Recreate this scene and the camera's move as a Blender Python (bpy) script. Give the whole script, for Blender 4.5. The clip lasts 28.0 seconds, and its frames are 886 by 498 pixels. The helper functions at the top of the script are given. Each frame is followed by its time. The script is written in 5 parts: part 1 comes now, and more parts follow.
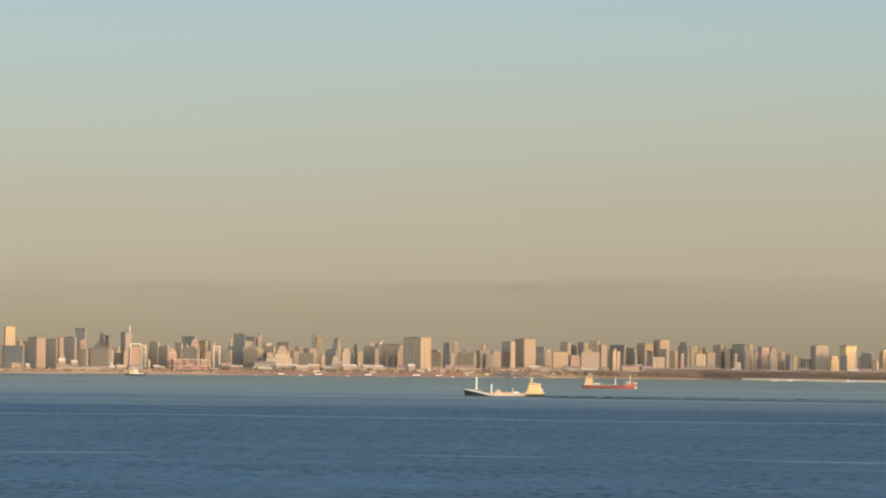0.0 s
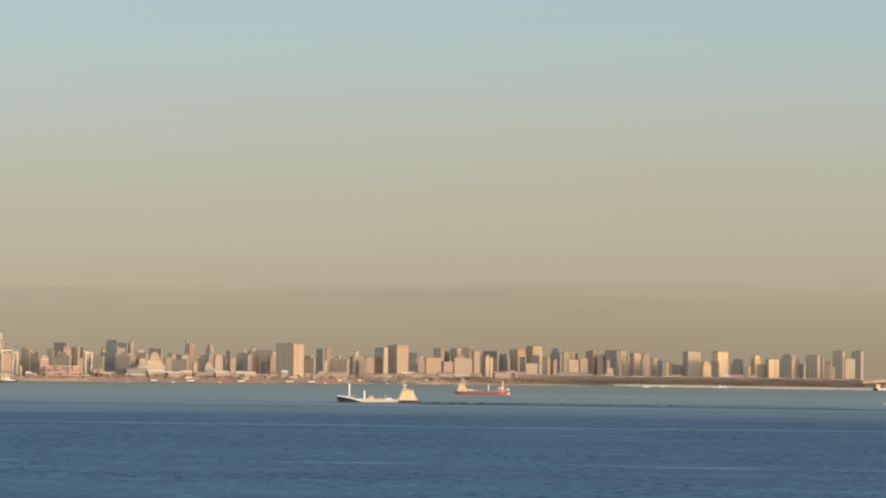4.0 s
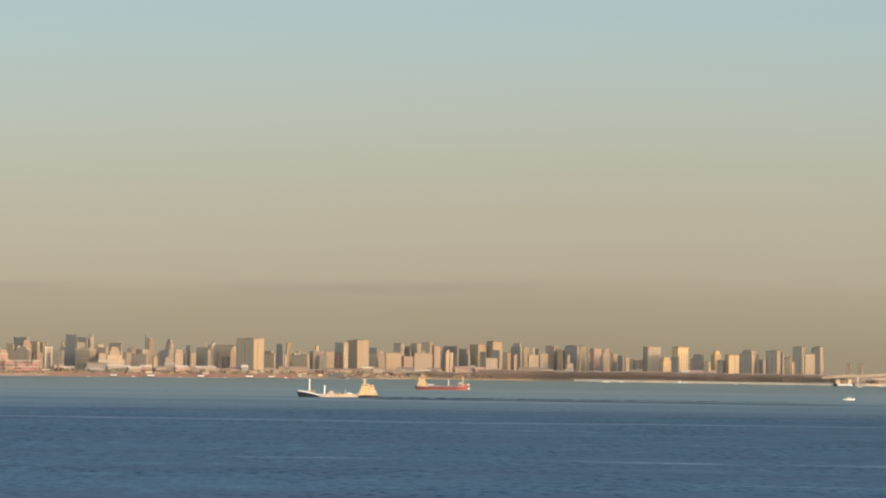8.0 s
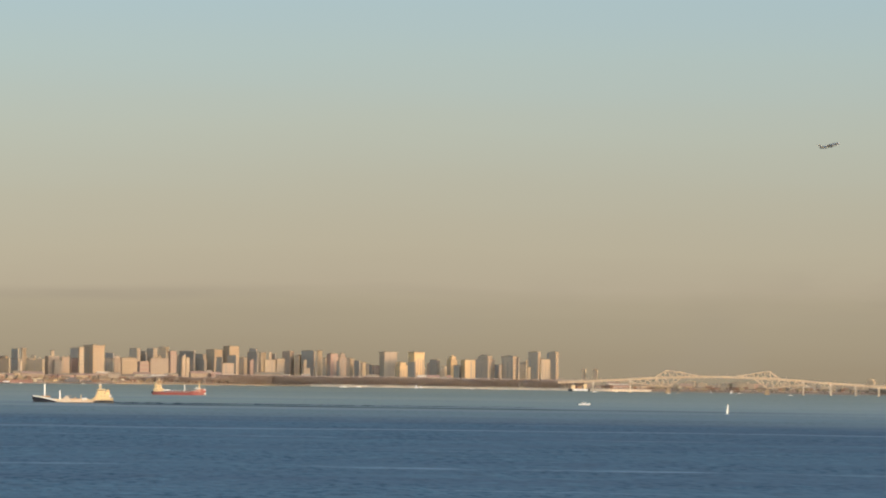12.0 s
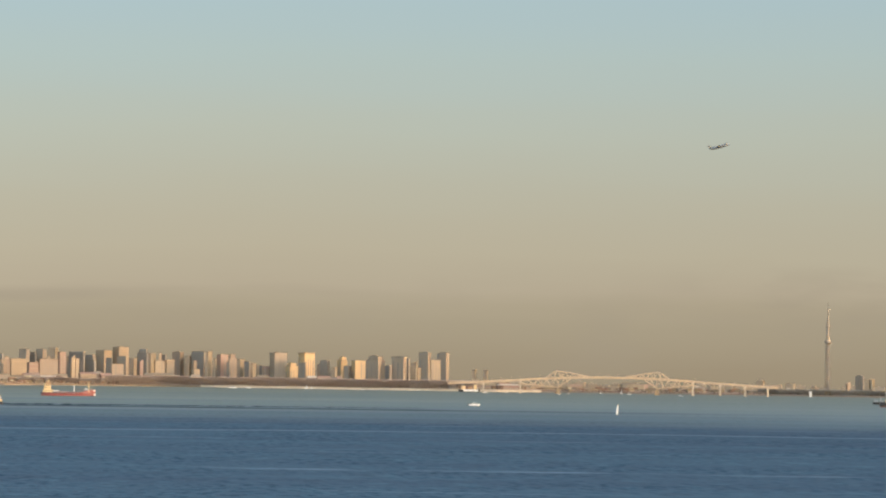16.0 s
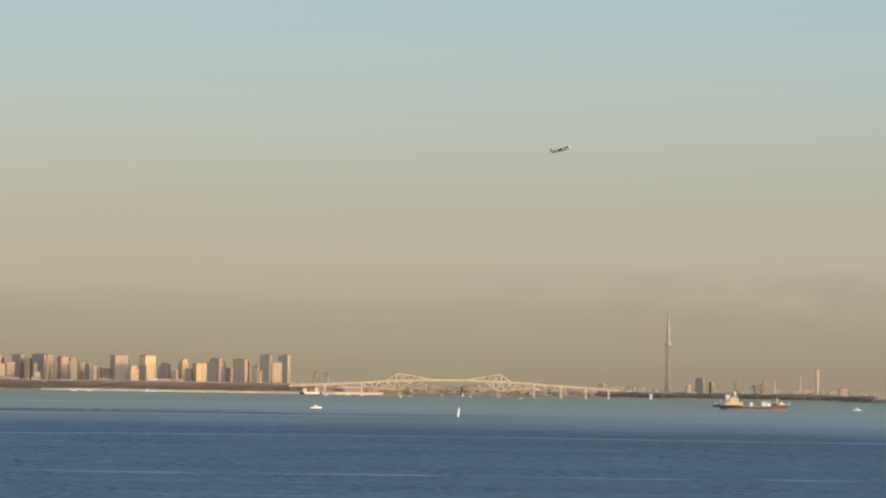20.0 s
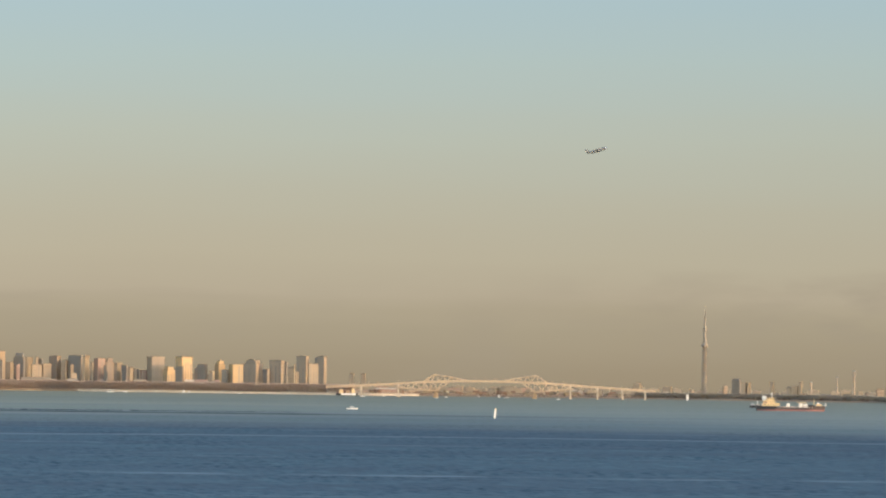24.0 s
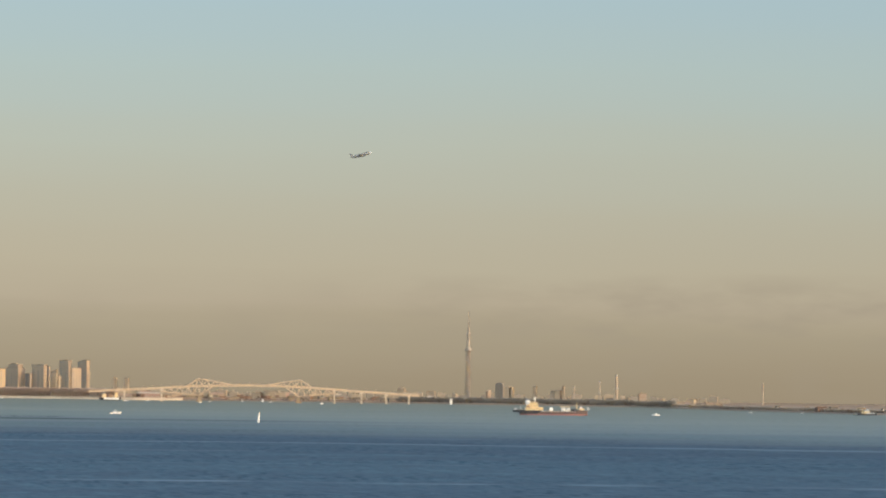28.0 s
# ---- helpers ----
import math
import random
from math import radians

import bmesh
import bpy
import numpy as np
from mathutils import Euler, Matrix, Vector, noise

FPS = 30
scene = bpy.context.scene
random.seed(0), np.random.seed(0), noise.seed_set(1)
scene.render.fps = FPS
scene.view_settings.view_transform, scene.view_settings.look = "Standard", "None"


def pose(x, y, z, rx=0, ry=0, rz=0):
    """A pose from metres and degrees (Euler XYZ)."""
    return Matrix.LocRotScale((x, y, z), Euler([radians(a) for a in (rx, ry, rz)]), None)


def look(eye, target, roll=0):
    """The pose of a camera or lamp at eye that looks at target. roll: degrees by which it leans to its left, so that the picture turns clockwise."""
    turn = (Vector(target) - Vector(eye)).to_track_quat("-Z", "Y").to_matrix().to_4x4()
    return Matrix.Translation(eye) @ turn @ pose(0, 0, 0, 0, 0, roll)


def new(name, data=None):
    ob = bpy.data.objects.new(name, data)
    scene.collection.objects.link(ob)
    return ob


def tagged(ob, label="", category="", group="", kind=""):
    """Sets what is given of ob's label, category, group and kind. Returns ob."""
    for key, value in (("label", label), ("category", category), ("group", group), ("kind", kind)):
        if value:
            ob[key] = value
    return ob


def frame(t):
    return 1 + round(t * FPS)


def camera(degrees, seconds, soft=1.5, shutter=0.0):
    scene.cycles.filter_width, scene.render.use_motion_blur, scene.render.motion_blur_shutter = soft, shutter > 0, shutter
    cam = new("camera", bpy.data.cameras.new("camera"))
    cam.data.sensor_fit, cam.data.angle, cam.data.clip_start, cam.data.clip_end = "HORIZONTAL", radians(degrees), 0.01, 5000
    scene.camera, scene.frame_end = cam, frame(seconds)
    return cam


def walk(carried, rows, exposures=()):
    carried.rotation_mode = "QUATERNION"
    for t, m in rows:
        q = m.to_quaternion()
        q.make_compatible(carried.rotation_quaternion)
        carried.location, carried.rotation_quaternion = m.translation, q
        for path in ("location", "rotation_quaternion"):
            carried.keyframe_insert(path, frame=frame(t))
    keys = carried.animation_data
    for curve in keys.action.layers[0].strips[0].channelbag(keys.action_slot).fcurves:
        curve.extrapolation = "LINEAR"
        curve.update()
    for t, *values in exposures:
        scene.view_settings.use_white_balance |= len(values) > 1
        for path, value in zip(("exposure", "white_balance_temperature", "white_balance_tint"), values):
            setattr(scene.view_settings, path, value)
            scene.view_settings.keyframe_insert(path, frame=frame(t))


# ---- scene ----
EXPOSURES = [(0, 1.7), (14, 1.71), (18, 1.74), (28, 1.74)]
cam = camera(13.4, 28.0, soft=2.1)
EYE = Vector((0, 0, 40))


def bearing_pose(turn, tilt, lean):
    a, b = radians(turn), radians(tilt)
    return look(EYE, EYE + Vector((math.sin(a) * math.cos(b), math.cos(a) * math.cos(b), math.sin(b))), lean)


# seconds, bearing, tilt, roll in degrees; the camera stands on one spot and turns
TURNS = [
    (0, 0.000, 1.419, 0.74),
    (0.5, 0.694, 1.440, 0.74),
    (1, 1.108, 1.439, 0.79),
    (1.5, 1.100, 1.437, 0.78),
    (2, 1.124, 1.447, 0.72),
    (2.5, 1.259, 1.462, 0.70),
    (3, 1.595, 1.491, 0.71),
    (3.5, 1.810, 1.520, 0.71),
    (5.5, 2.060, 1.552, 0.69),
    (6, 2.145, 1.521, 0.74),
    (6.5, 2.507, 1.535, 0.77),
    (7, 2.592, 1.489, 0.81),
    (7.5, 2.560, 1.486, 0.76),
    (8, 2.533, 1.470, 0.77),
    (8.5, 3.114, 1.479, 0.76),
    (9, 4.794, 1.557, 0.79),
    (9.5, 5.871, 1.608, 0.77),
    (10, 6.232, 1.590, 0.78),
    (10.5, 6.285, 1.568, 0.76),
    (11, 6.391, 1.573, 0.73),
    (11.5, 6.468, 1.596, 0.78),
    (13.5, 7.161, 1.599, 0.74),
    (14, 7.693, 1.663, 0.71),
    (14.5, 8.162, 1.701, 0.69),
    (15, 8.149, 1.665, 0.76),
    (15.5, 8.185, 1.650, 0.78),
    (16, 8.196, 1.634, 0.78),
    (16.5, 8.174, 1.612, 0.78),
    (17, 8.109, 1.639, 0.72),
    (17.5, 8.107, 1.632, 0.74),
    (18, 8.471, 1.654, 0.77),
    (18.5, 9.271, 1.701, 0.78),
    (19, 10.159, 1.726, 0.78),
    (19.5, 10.614, 1.720, 0.80),
    (20, 10.603, 1.706, 0.78),
    (20.5, 10.578, 1.721, 0.73),
    (21, 10.550, 1.740, 0.71),
    (21.5, 10.371, 1.710, 0.70),
    (23.5, 9.877, 1.703, 0.73),
    (24, 10.052, 1.715, 0.74),
    (24.5, 10.511, 1.738, 0.73),
    (25, 10.647, 1.743, 0.72),
    (25.5, 10.582, 1.749, 0.70),
    (26, 10.594, 1.713, 0.76),
    (26.5, 10.614, 1.705, 0.79),
    (27, 11.556, 1.742, 0.75),
    (27.5, 12.783, 1.797, 0.76),
    (28, 13.634, 1.827, 0.76),
]
walk(cam, [(t, bearing_pose(a, b, c)) for t, a, b, c in TURNS], EXPOSURES)


# ---- world, sun ----
SUN_BEARING, SUN_HEIGHT = 128.0, 18.0
world = bpy.data.worlds.new("world")
scene.world = world
world.use_nodes = True
wn, wl = world.node_tree.nodes, world.node_tree.links
sky = wn.new("ShaderNodeTexSky")
sky.sky_type = "NISHITA"
sky.sun_disc = False
sky.sun_elevation = radians(SUN_HEIGHT)
sky.sun_rotation = radians(SUN_BEARING)
sky.air_density, sky.dust_density, sky.ozone_density = 1.0, 0.6, 1.0
wn["Background"].inputs["Strength"].default_value = 0.15
wl.new(sky.outputs[0], wn["Background"].inputs["Color"])

sun = new("sun", bpy.data.lights.new("sun", "SUN"))
sun.data.energy, sun.data.angle, sun.data.color = 0.85, radians(0.6), (1.0, 0.69, 0.40)
_b, _h = radians(SUN_BEARING), radians(SUN_HEIGHT)
sun.matrix_world = look((math.sin(_b) * math.cos(_h) * 100, math.cos(_b) * math.cos(_h) * 100, math.sin(_h) * 100), (0, 0, 0))


# ---- materials ----
def material(name):
    m = bpy.data.materials.new(name)
    m.use_nodes = True
    return m, m.node_tree.nodes, m.node_tree.links, m.node_tree.nodes["Principled BSDF"]


def mixed(nodes, links, factor, a, b, blend="MIX"):
    n = nodes.new("ShaderNodeMix")
    n.data_type, n.blend_type = "RGBA", blend
    for slot, value in ((0, factor), (6, a), (7, b)):
        if isinstance(value, bpy.types.NodeSocket):
            links.new(value, n.inputs[slot])
        elif slot == 0:
            n.inputs[slot].default_value = value
        else:
            n.inputs[slot].default_value = (*value, 1)
    return n.outputs[2]


def math_node(nodes, links, op, a, b=0.0):
    n = nodes.new("ShaderNodeMath")
    n.operation = op
    for slot, value in ((0, a), (1, b)):
        if isinstance(value, bpy.types.NodeSocket):
            links.new(value, n.inputs[slot])
        else:
            n.inputs[slot].default_value = value
    return n.outputs[0]


def spots(nodes, links, scale, detail=3.0, stretch=(1, 1, 1), space="Object"):
    c = nodes.new("ShaderNodeTexCoord")
    mp = nodes.new("ShaderNodeMapping")
    mp.inputs["Scale"].default_value = stretch
    links.new(c.outputs[space], mp.inputs[0])
    n = nodes.new("ShaderNodeTexNoise")
    n.inputs["Scale"].default_value, n.inputs["Detail"].default_value = scale, detail
    links.new(mp.outputs[0], n.inputs["Vector"])
    return n.outputs["Fac"]


def ranged(nodes, links, value, lo, hi, to_lo=0.0, to_hi=1.0):
    n = nodes.new("ShaderNodeMapRange")
    links.new(value, n.inputs[0])
    for i, v in enumerate((lo, hi, to_lo, to_hi)):
        n.inputs[i + 1].default_value = v
    return n.outputs[0]


def paint(name, color, rough=0.5, worn=0.25, metal=0.0, scale=0.4, dirt=(0.12, 0.09, 0.06)):
    """Painted or plain surface with stains at two scales."""
    m, n, l, p = material(name)
    big = ranged(n, l, spots(n, l, scale, 4), 0.45, 0.75)
    fine = ranged(n, l, spots(n, l, scale * 9, 3), 0.3, 0.7, 0.85, 1.1)
    c = mixed(n, l, math_node(n, l, "MULTIPLY", big, worn), color, dirt)
    g = n.new("ShaderNodeCombineColor")
    for i in range(3):
        l.new(fine, g.inputs[i])
    l.new(mixed(n, l, 1.0, c, g.outputs[0], "MULTIPLY"), p.inputs["Base Color"])
    p.inputs["Roughness"].default_value, p.inputs["Metallic"].default_value = rough, metal
    return m


def facade(name, color, glass, share, rough=0.6):
    """Wall with storeys of windows, streaks, and a tint of its own for each building."""
    m, n, l, p = material(name)
    c = n.new("ShaderNodeTexCoord")
    s = n.new("ShaderNodeSeparateXYZ")
    l.new(c.outputs["Object"], s.inputs[0])
    row = math_node(n, l, "FRACT", math_node(n, l, "MULTIPLY", s.outputs["Z"], 1 / 2.9))
    col = math_node(n, l, "FRACT", math_node(n, l, "MULTIPLY", s.outputs["X"], 1 / 3.3))
    win = math_node(n, l, "MULTIPLY", math_node(n, l, "GREATER_THAN", row, 0.5), math_node(n, l, "GREATER_THAN", col, 1 - share))
    info = n.new("ShaderNodeObjectInfo")
    hsv = n.new("ShaderNodeHueSaturation")
    hsv.inputs["Color"].default_value = (*color, 1)
    l.new(ranged(n, l, info.outputs["Random"], 0, 1, 0.74, 1.16), hsv.inputs["Value"])
    streak = ranged(n, l, spots(n, l, 0.5, 4, (1, 1, 0.12)), 0.4, 0.75)
    wall = mixed(n, l, math_node(n, l, "MULTIPLY", streak, 0.3), hsv.outputs[0], tuple(v * 0.6 for v in color))
    geo = n.new("ShaderNodeNewGeometry")
    sn = n.new("ShaderNodeSeparateXYZ")
    l.new(geo.outputs["Normal"], sn.inputs[0])
    side = math_node(n, l, "LESS_THAN", sn.outputs["Z"], 0.5)
    l.new(mixed(n, l, math_node(n, l, "MULTIPLY", win, side), wall, glass), p.inputs["Base Color"])
    p.inputs["Roughness"].default_value = rough
    return m


CREAM = facade("cream_facade", (0.375, 0.25, 0.14), (0.338, 0.225, 0.126), 0.55)
SAND = facade("sand_facade", (0.325, 0.215, 0.13), (0.293, 0.194, 0.117), 0.55)
ROSE = facade("rose_facade", (0.335, 0.195, 0.125), (0.302, 0.176, 0.113), 0.5)
GREY = facade("grey_facade", (0.3, 0.22, 0.145), (0.27, 0.198, 0.131), 0.6)
# aerial haze is put into this facade's base colour
HAZY = facade("hazy_facade", (0.305, 0.225, 0.138), (0.275, 0.203, 0.124), 0.6)
# darker facade for blocks in shade, the shade put into its colour
SHADED = facade("shaded_facade", (0.258, 0.203, 0.146), (0.232, 0.183, 0.131), 0.7)
ROOF = paint("roof_concrete", (0.25, 0.175, 0.10), 0.8)
WHITE = paint("white_paint", (0.74, 0.66, 0.54), 0.45, 0.15)
CREAM_PAINT = paint("cream_paint", (0.72, 0.485, 0.225), 0.45, 0.2)
BLACK_PAINT = paint("black_hull_paint", (0.012, 0.011, 0.011), 0.65, 0.3, dirt=(0.05, 0.028, 0.018))
RED_PAINT = paint("red_hull_paint", (0.262, 0.053, 0.034), 0.45, 0.35)
FADED_RED = paint("faded_red_hull_paint", (0.27, 0.115, 0.09), 0.55, 0.4)
HULL_BROWN = paint("weathered_brown_hull_paint", (0.075, 0.045, 0.034), 0.75, 0.5, dirt=(0.10, 0.045, 0.03))
TAN_PAINT = paint("tan_deck_paint", (0.400, 0.221, 0.102), 0.6, 0.35)
DECK_RED = paint("deck_red_oxide", (0.221, 0.085, 0.051), 0.65, 0.35)
GREY_STEEL = paint("grey_steel", (0.34, 0.33, 0.31), 0.45, 0.2, 0.4)
# golden sunlight on lit walls is put into this facade's colour
GOLD = facade("sunlit_gold_facade", (0.54, 0.335, 0.15), (0.486, 0.302, 0.135), 0.5)
PALE = facade("pale_facade", (0.355, 0.25, 0.155), (0.32, 0.225, 0.14), 0.4)
# distance haze is put into this steel's tan tone
TOWER_STEEL = paint("hazy_tower_steel", (0.30, 0.232, 0.16), 0.6, 0.2, 0.0)
SALMON = paint("salmon_steel_paint", (0.40, 0.19, 0.14), 0.6, 0.25)
BANK = paint("reddish_quay_stone", (0.20, 0.10, 0.072), 0.85, 0.5, scale=0.1)
BAY = paint("window_bay_glass", (0.315, 0.222, 0.136), 0.5, 0.1)
SLOT = paint("deep_window_slot", (0.268, 0.2, 0.136), 0.5, 0.1)
BRIDGE_STEEL = paint("pale_bridge_steel", (0.50, 0.335, 0.19), 0.5, 0.15, scale=0.1)
CONCRETE = paint("concrete", (0.317, 0.205, 0.106), 0.8, 0.4, scale=0.15)
SEAWALL = paint("seawall_concrete", (0.53, 0.40, 0.265), 0.8, 0.3, scale=0.08)
# also the tone of the shore's reflection on the waterline strip
DARK_STONE_AND_REFLECTION = paint("dark_stone_and_reflection", (0.12, 0.10, 0.088), 0.7, 0.4, scale=0.2)
WINDOW_DARK = paint("dark_window_glass", (0.03, 0.035, 0.04), 0.15, 0.05)
CHIMNEY = paint("weathered_chimney_paint", (0.40, 0.29, 0.185), 0.7, 0.25)
NOSE = paint("pale_aircraft_paint", (0.34, 0.33, 0.31), 0.6, 0.1)
PINK_STONE = paint("pinkish_stone", (0.27, 0.17, 0.108), 0.85, 0.35, scale=0.1)
# shade on the white airliner is put into this grey
PLANE_SHADE = paint("shaded_aircraft_paint", (0.175, 0.168, 0.15), 0.85, 0.1)


def land_material():
    m, n, l, p = material("dry_land")
    a = ranged(n, l, spots(n, l, 0.012, 4), 0.35, 0.65)
    b = ranged(n, l, spots(n, l, 0.15, 4), 0.4, 0.7)
    c = mixed(n, l, a, (0.26, 0.18, 0.11), (0.27, 0.175, 0.105))
    l.new(mixed(n, l, math_node(n, l, "MULTIPLY", b, 0.6), c, (0.17, 0.11, 0.065)), p.inputs["Base Color"])
    p.inputs["Roughness"].default_value = 0.9
    return m


def foliage_material(name, low, high, dull):
    m, n, l, p = material(name)
    g = n.new("ShaderNodeNewGeometry")
    c = mixed(n, l, g.outputs["Random Per Island"], low, high)
    l.new(mixed(n, l, ranged(n, l, spots(n, l, 0.06, 3), 0.4, 0.7), c, dull), p.inputs["Base Color"])
    p.inputs["Roughness"].default_value = 0.85
    return m


def clutter_material():
    m, n, l, p = material("quay_clutter")
    g = n.new("ShaderNodeNewGeometry")
    r = n.new("ShaderNodeValToRGB")
    r.color_ramp.interpolation = "CONSTANT"
    tones = [(0.0, (0.154, 0.077, 0.039)), (0.22, (0.155, 0.112, 0.07)), (0.42, (0.200, 0.133, 0.065)), (0.60, (0.208, 0.101, 0.050)), (0.72, (0.13, 0.10, 0.068)), (0.82, (0.262, 0.182, 0.095)), (0.965, (0.477, 0.378, 0.231))]
    while len(r.color_ramp.elements) < len(tones):
        r.color_ramp.elements.new(0.5)
    for e, (at, rgb) in zip(r.color_ramp.elements, tones):
        e.position, e.color = at, (*rgb, 1)
    l.new(g.outputs["Random Per Island"], r.inputs[0])
    l.new(mixed(n, l, ranged(n, l, spots(n, l, 0.5, 3), 0.4, 0.8, 0, 0.5), r.outputs[0], (0.14, 0.10, 0.07)), p.inputs["Base Color"])
    p.inputs["Roughness"].default_value = 0.8
    return m


CLUTTER = clutter_material()


def water_material():
    m, n, l, p = material("sea_water")
    c = n.new("ShaderNodeTexCoord")
    v = n.new("ShaderNodeVectorMath")
    v.operation = "LENGTH"
    l.new(c.outputs["Object"], v.inputs[0])
    out = v.outputs["Value"]
    # calmer water toward the shore, its pale sheen partly painted into the colour
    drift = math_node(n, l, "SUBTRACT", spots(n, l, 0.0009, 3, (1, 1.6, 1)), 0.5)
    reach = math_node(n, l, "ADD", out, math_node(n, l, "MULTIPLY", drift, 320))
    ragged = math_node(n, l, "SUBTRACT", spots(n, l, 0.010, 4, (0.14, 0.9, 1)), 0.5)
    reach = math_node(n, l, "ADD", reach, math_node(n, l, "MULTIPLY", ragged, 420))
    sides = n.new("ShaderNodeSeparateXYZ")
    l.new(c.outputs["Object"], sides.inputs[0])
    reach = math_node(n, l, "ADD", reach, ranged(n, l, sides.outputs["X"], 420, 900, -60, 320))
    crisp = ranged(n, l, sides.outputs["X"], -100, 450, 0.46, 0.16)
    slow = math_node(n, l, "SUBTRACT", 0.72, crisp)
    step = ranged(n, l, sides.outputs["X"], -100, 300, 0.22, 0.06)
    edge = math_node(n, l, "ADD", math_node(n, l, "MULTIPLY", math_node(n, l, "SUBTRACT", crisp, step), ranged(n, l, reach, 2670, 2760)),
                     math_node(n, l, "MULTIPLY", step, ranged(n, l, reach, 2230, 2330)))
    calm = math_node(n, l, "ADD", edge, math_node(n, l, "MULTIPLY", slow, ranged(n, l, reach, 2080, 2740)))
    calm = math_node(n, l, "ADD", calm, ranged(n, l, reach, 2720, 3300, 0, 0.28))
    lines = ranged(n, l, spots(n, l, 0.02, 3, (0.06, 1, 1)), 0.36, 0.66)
    # glints, ripple light and dark wave faces are painted into the colour
    wave_shade = ranged(n, l, spots(n, l, 1.0, 4, (0.26, 0.07, 1)), 0.48, 0.74)
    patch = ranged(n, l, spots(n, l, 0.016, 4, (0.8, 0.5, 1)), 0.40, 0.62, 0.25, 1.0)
    ruffled = math_node(n, l, "MULTIPLY", wave_shade, patch)
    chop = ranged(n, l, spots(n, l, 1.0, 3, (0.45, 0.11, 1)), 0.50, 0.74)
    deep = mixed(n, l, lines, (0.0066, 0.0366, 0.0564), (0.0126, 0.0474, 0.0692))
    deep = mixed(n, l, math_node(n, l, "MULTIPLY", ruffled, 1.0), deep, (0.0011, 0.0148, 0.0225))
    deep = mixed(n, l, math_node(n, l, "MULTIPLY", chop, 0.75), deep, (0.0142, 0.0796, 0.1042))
    ripple_light = ranged(n, l, spots(n, l, 1.0, 2, (1.1, 0.24, 1)), 0.36, 0.64, -1, 1)
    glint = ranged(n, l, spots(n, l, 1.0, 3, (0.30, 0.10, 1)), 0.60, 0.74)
    deep = mixed(n, l, math_node(n, l, "MULTIPLY", ripple_light, 0.9), deep, (0.0122, 0.0627, 0.0851))
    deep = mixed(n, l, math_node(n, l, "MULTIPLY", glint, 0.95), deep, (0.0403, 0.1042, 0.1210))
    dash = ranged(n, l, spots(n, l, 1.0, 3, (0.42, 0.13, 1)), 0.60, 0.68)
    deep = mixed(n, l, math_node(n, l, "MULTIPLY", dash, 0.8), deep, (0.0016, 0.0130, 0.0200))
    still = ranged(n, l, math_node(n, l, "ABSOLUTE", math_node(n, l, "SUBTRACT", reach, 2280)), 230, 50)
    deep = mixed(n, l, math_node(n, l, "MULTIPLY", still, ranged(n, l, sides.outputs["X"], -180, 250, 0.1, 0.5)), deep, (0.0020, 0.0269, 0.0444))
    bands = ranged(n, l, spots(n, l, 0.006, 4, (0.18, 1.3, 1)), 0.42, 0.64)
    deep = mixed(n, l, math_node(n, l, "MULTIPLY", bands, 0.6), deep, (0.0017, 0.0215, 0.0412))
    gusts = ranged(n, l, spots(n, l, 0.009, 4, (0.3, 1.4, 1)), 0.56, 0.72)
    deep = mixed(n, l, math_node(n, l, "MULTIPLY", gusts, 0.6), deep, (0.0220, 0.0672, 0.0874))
    # long light and dark streaks, drawn into the water's colour
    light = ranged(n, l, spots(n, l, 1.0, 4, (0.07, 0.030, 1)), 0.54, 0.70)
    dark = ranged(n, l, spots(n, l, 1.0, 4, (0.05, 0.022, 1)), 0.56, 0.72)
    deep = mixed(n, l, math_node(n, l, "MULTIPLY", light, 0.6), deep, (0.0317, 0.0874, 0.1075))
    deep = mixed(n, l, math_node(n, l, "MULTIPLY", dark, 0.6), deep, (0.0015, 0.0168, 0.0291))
    # long thin lines of foam that boats have left
    warp = math_node(n, l, "MULTIPLY", math_node(n, l, "SUBTRACT", spots(n, l, 0.004, 3), 0.5), 110)
    streaky = ranged(n, l, spots(n, l, 0.022, 4, (0.7, 0.6, 1)), 0.44, 0.62)
    steady = ranged(n, l, spots(n, l, 0.010, 3, (0.5, 0.6, 1)), 0.34, 0.52, 0.25, 1.0)
    for far, half, much in ((1990, 22, 0.62), (1325, 12, 0.75), (2170, 20, 0.3), (1800, 14, 0.3), (1110, 6, 0.4), (1560, 10, 0.2)):
        gap = math_node(n, l, "ABSOLUTE", math_node(n, l, "SUBTRACT", math_node(n, l, "ADD", out, warp), far))
        line = math_node(n, l, "MULTIPLY", ranged(n, l, gap, half, half * 0.3), math_node(n, l, "MULTIPLY", steady if far == 1990 else streaky, much))
        deep = mixed(n, l, line, deep, (0.1244, 0.1611, 0.1819))
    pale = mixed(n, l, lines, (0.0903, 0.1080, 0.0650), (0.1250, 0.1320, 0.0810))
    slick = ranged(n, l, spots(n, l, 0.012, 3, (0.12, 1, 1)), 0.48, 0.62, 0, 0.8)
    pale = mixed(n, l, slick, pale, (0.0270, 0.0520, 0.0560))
    # one even pale tone and a darker deep tone toward the east
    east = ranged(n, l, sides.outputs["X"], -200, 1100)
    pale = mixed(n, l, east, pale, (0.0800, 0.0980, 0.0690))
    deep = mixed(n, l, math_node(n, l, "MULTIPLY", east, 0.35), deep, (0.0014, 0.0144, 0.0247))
    # the dark smooth wake that the black-hulled tanker leaves
    wake = ranged(n, l, math_node(n, l, "ABSOLUTE", math_node(n, l, "SUBTRACT", math_node(n, l, "ADD", out, math_node(n, l, "MULTIPLY", warp, 0.25)), 2800)), 48, 20)
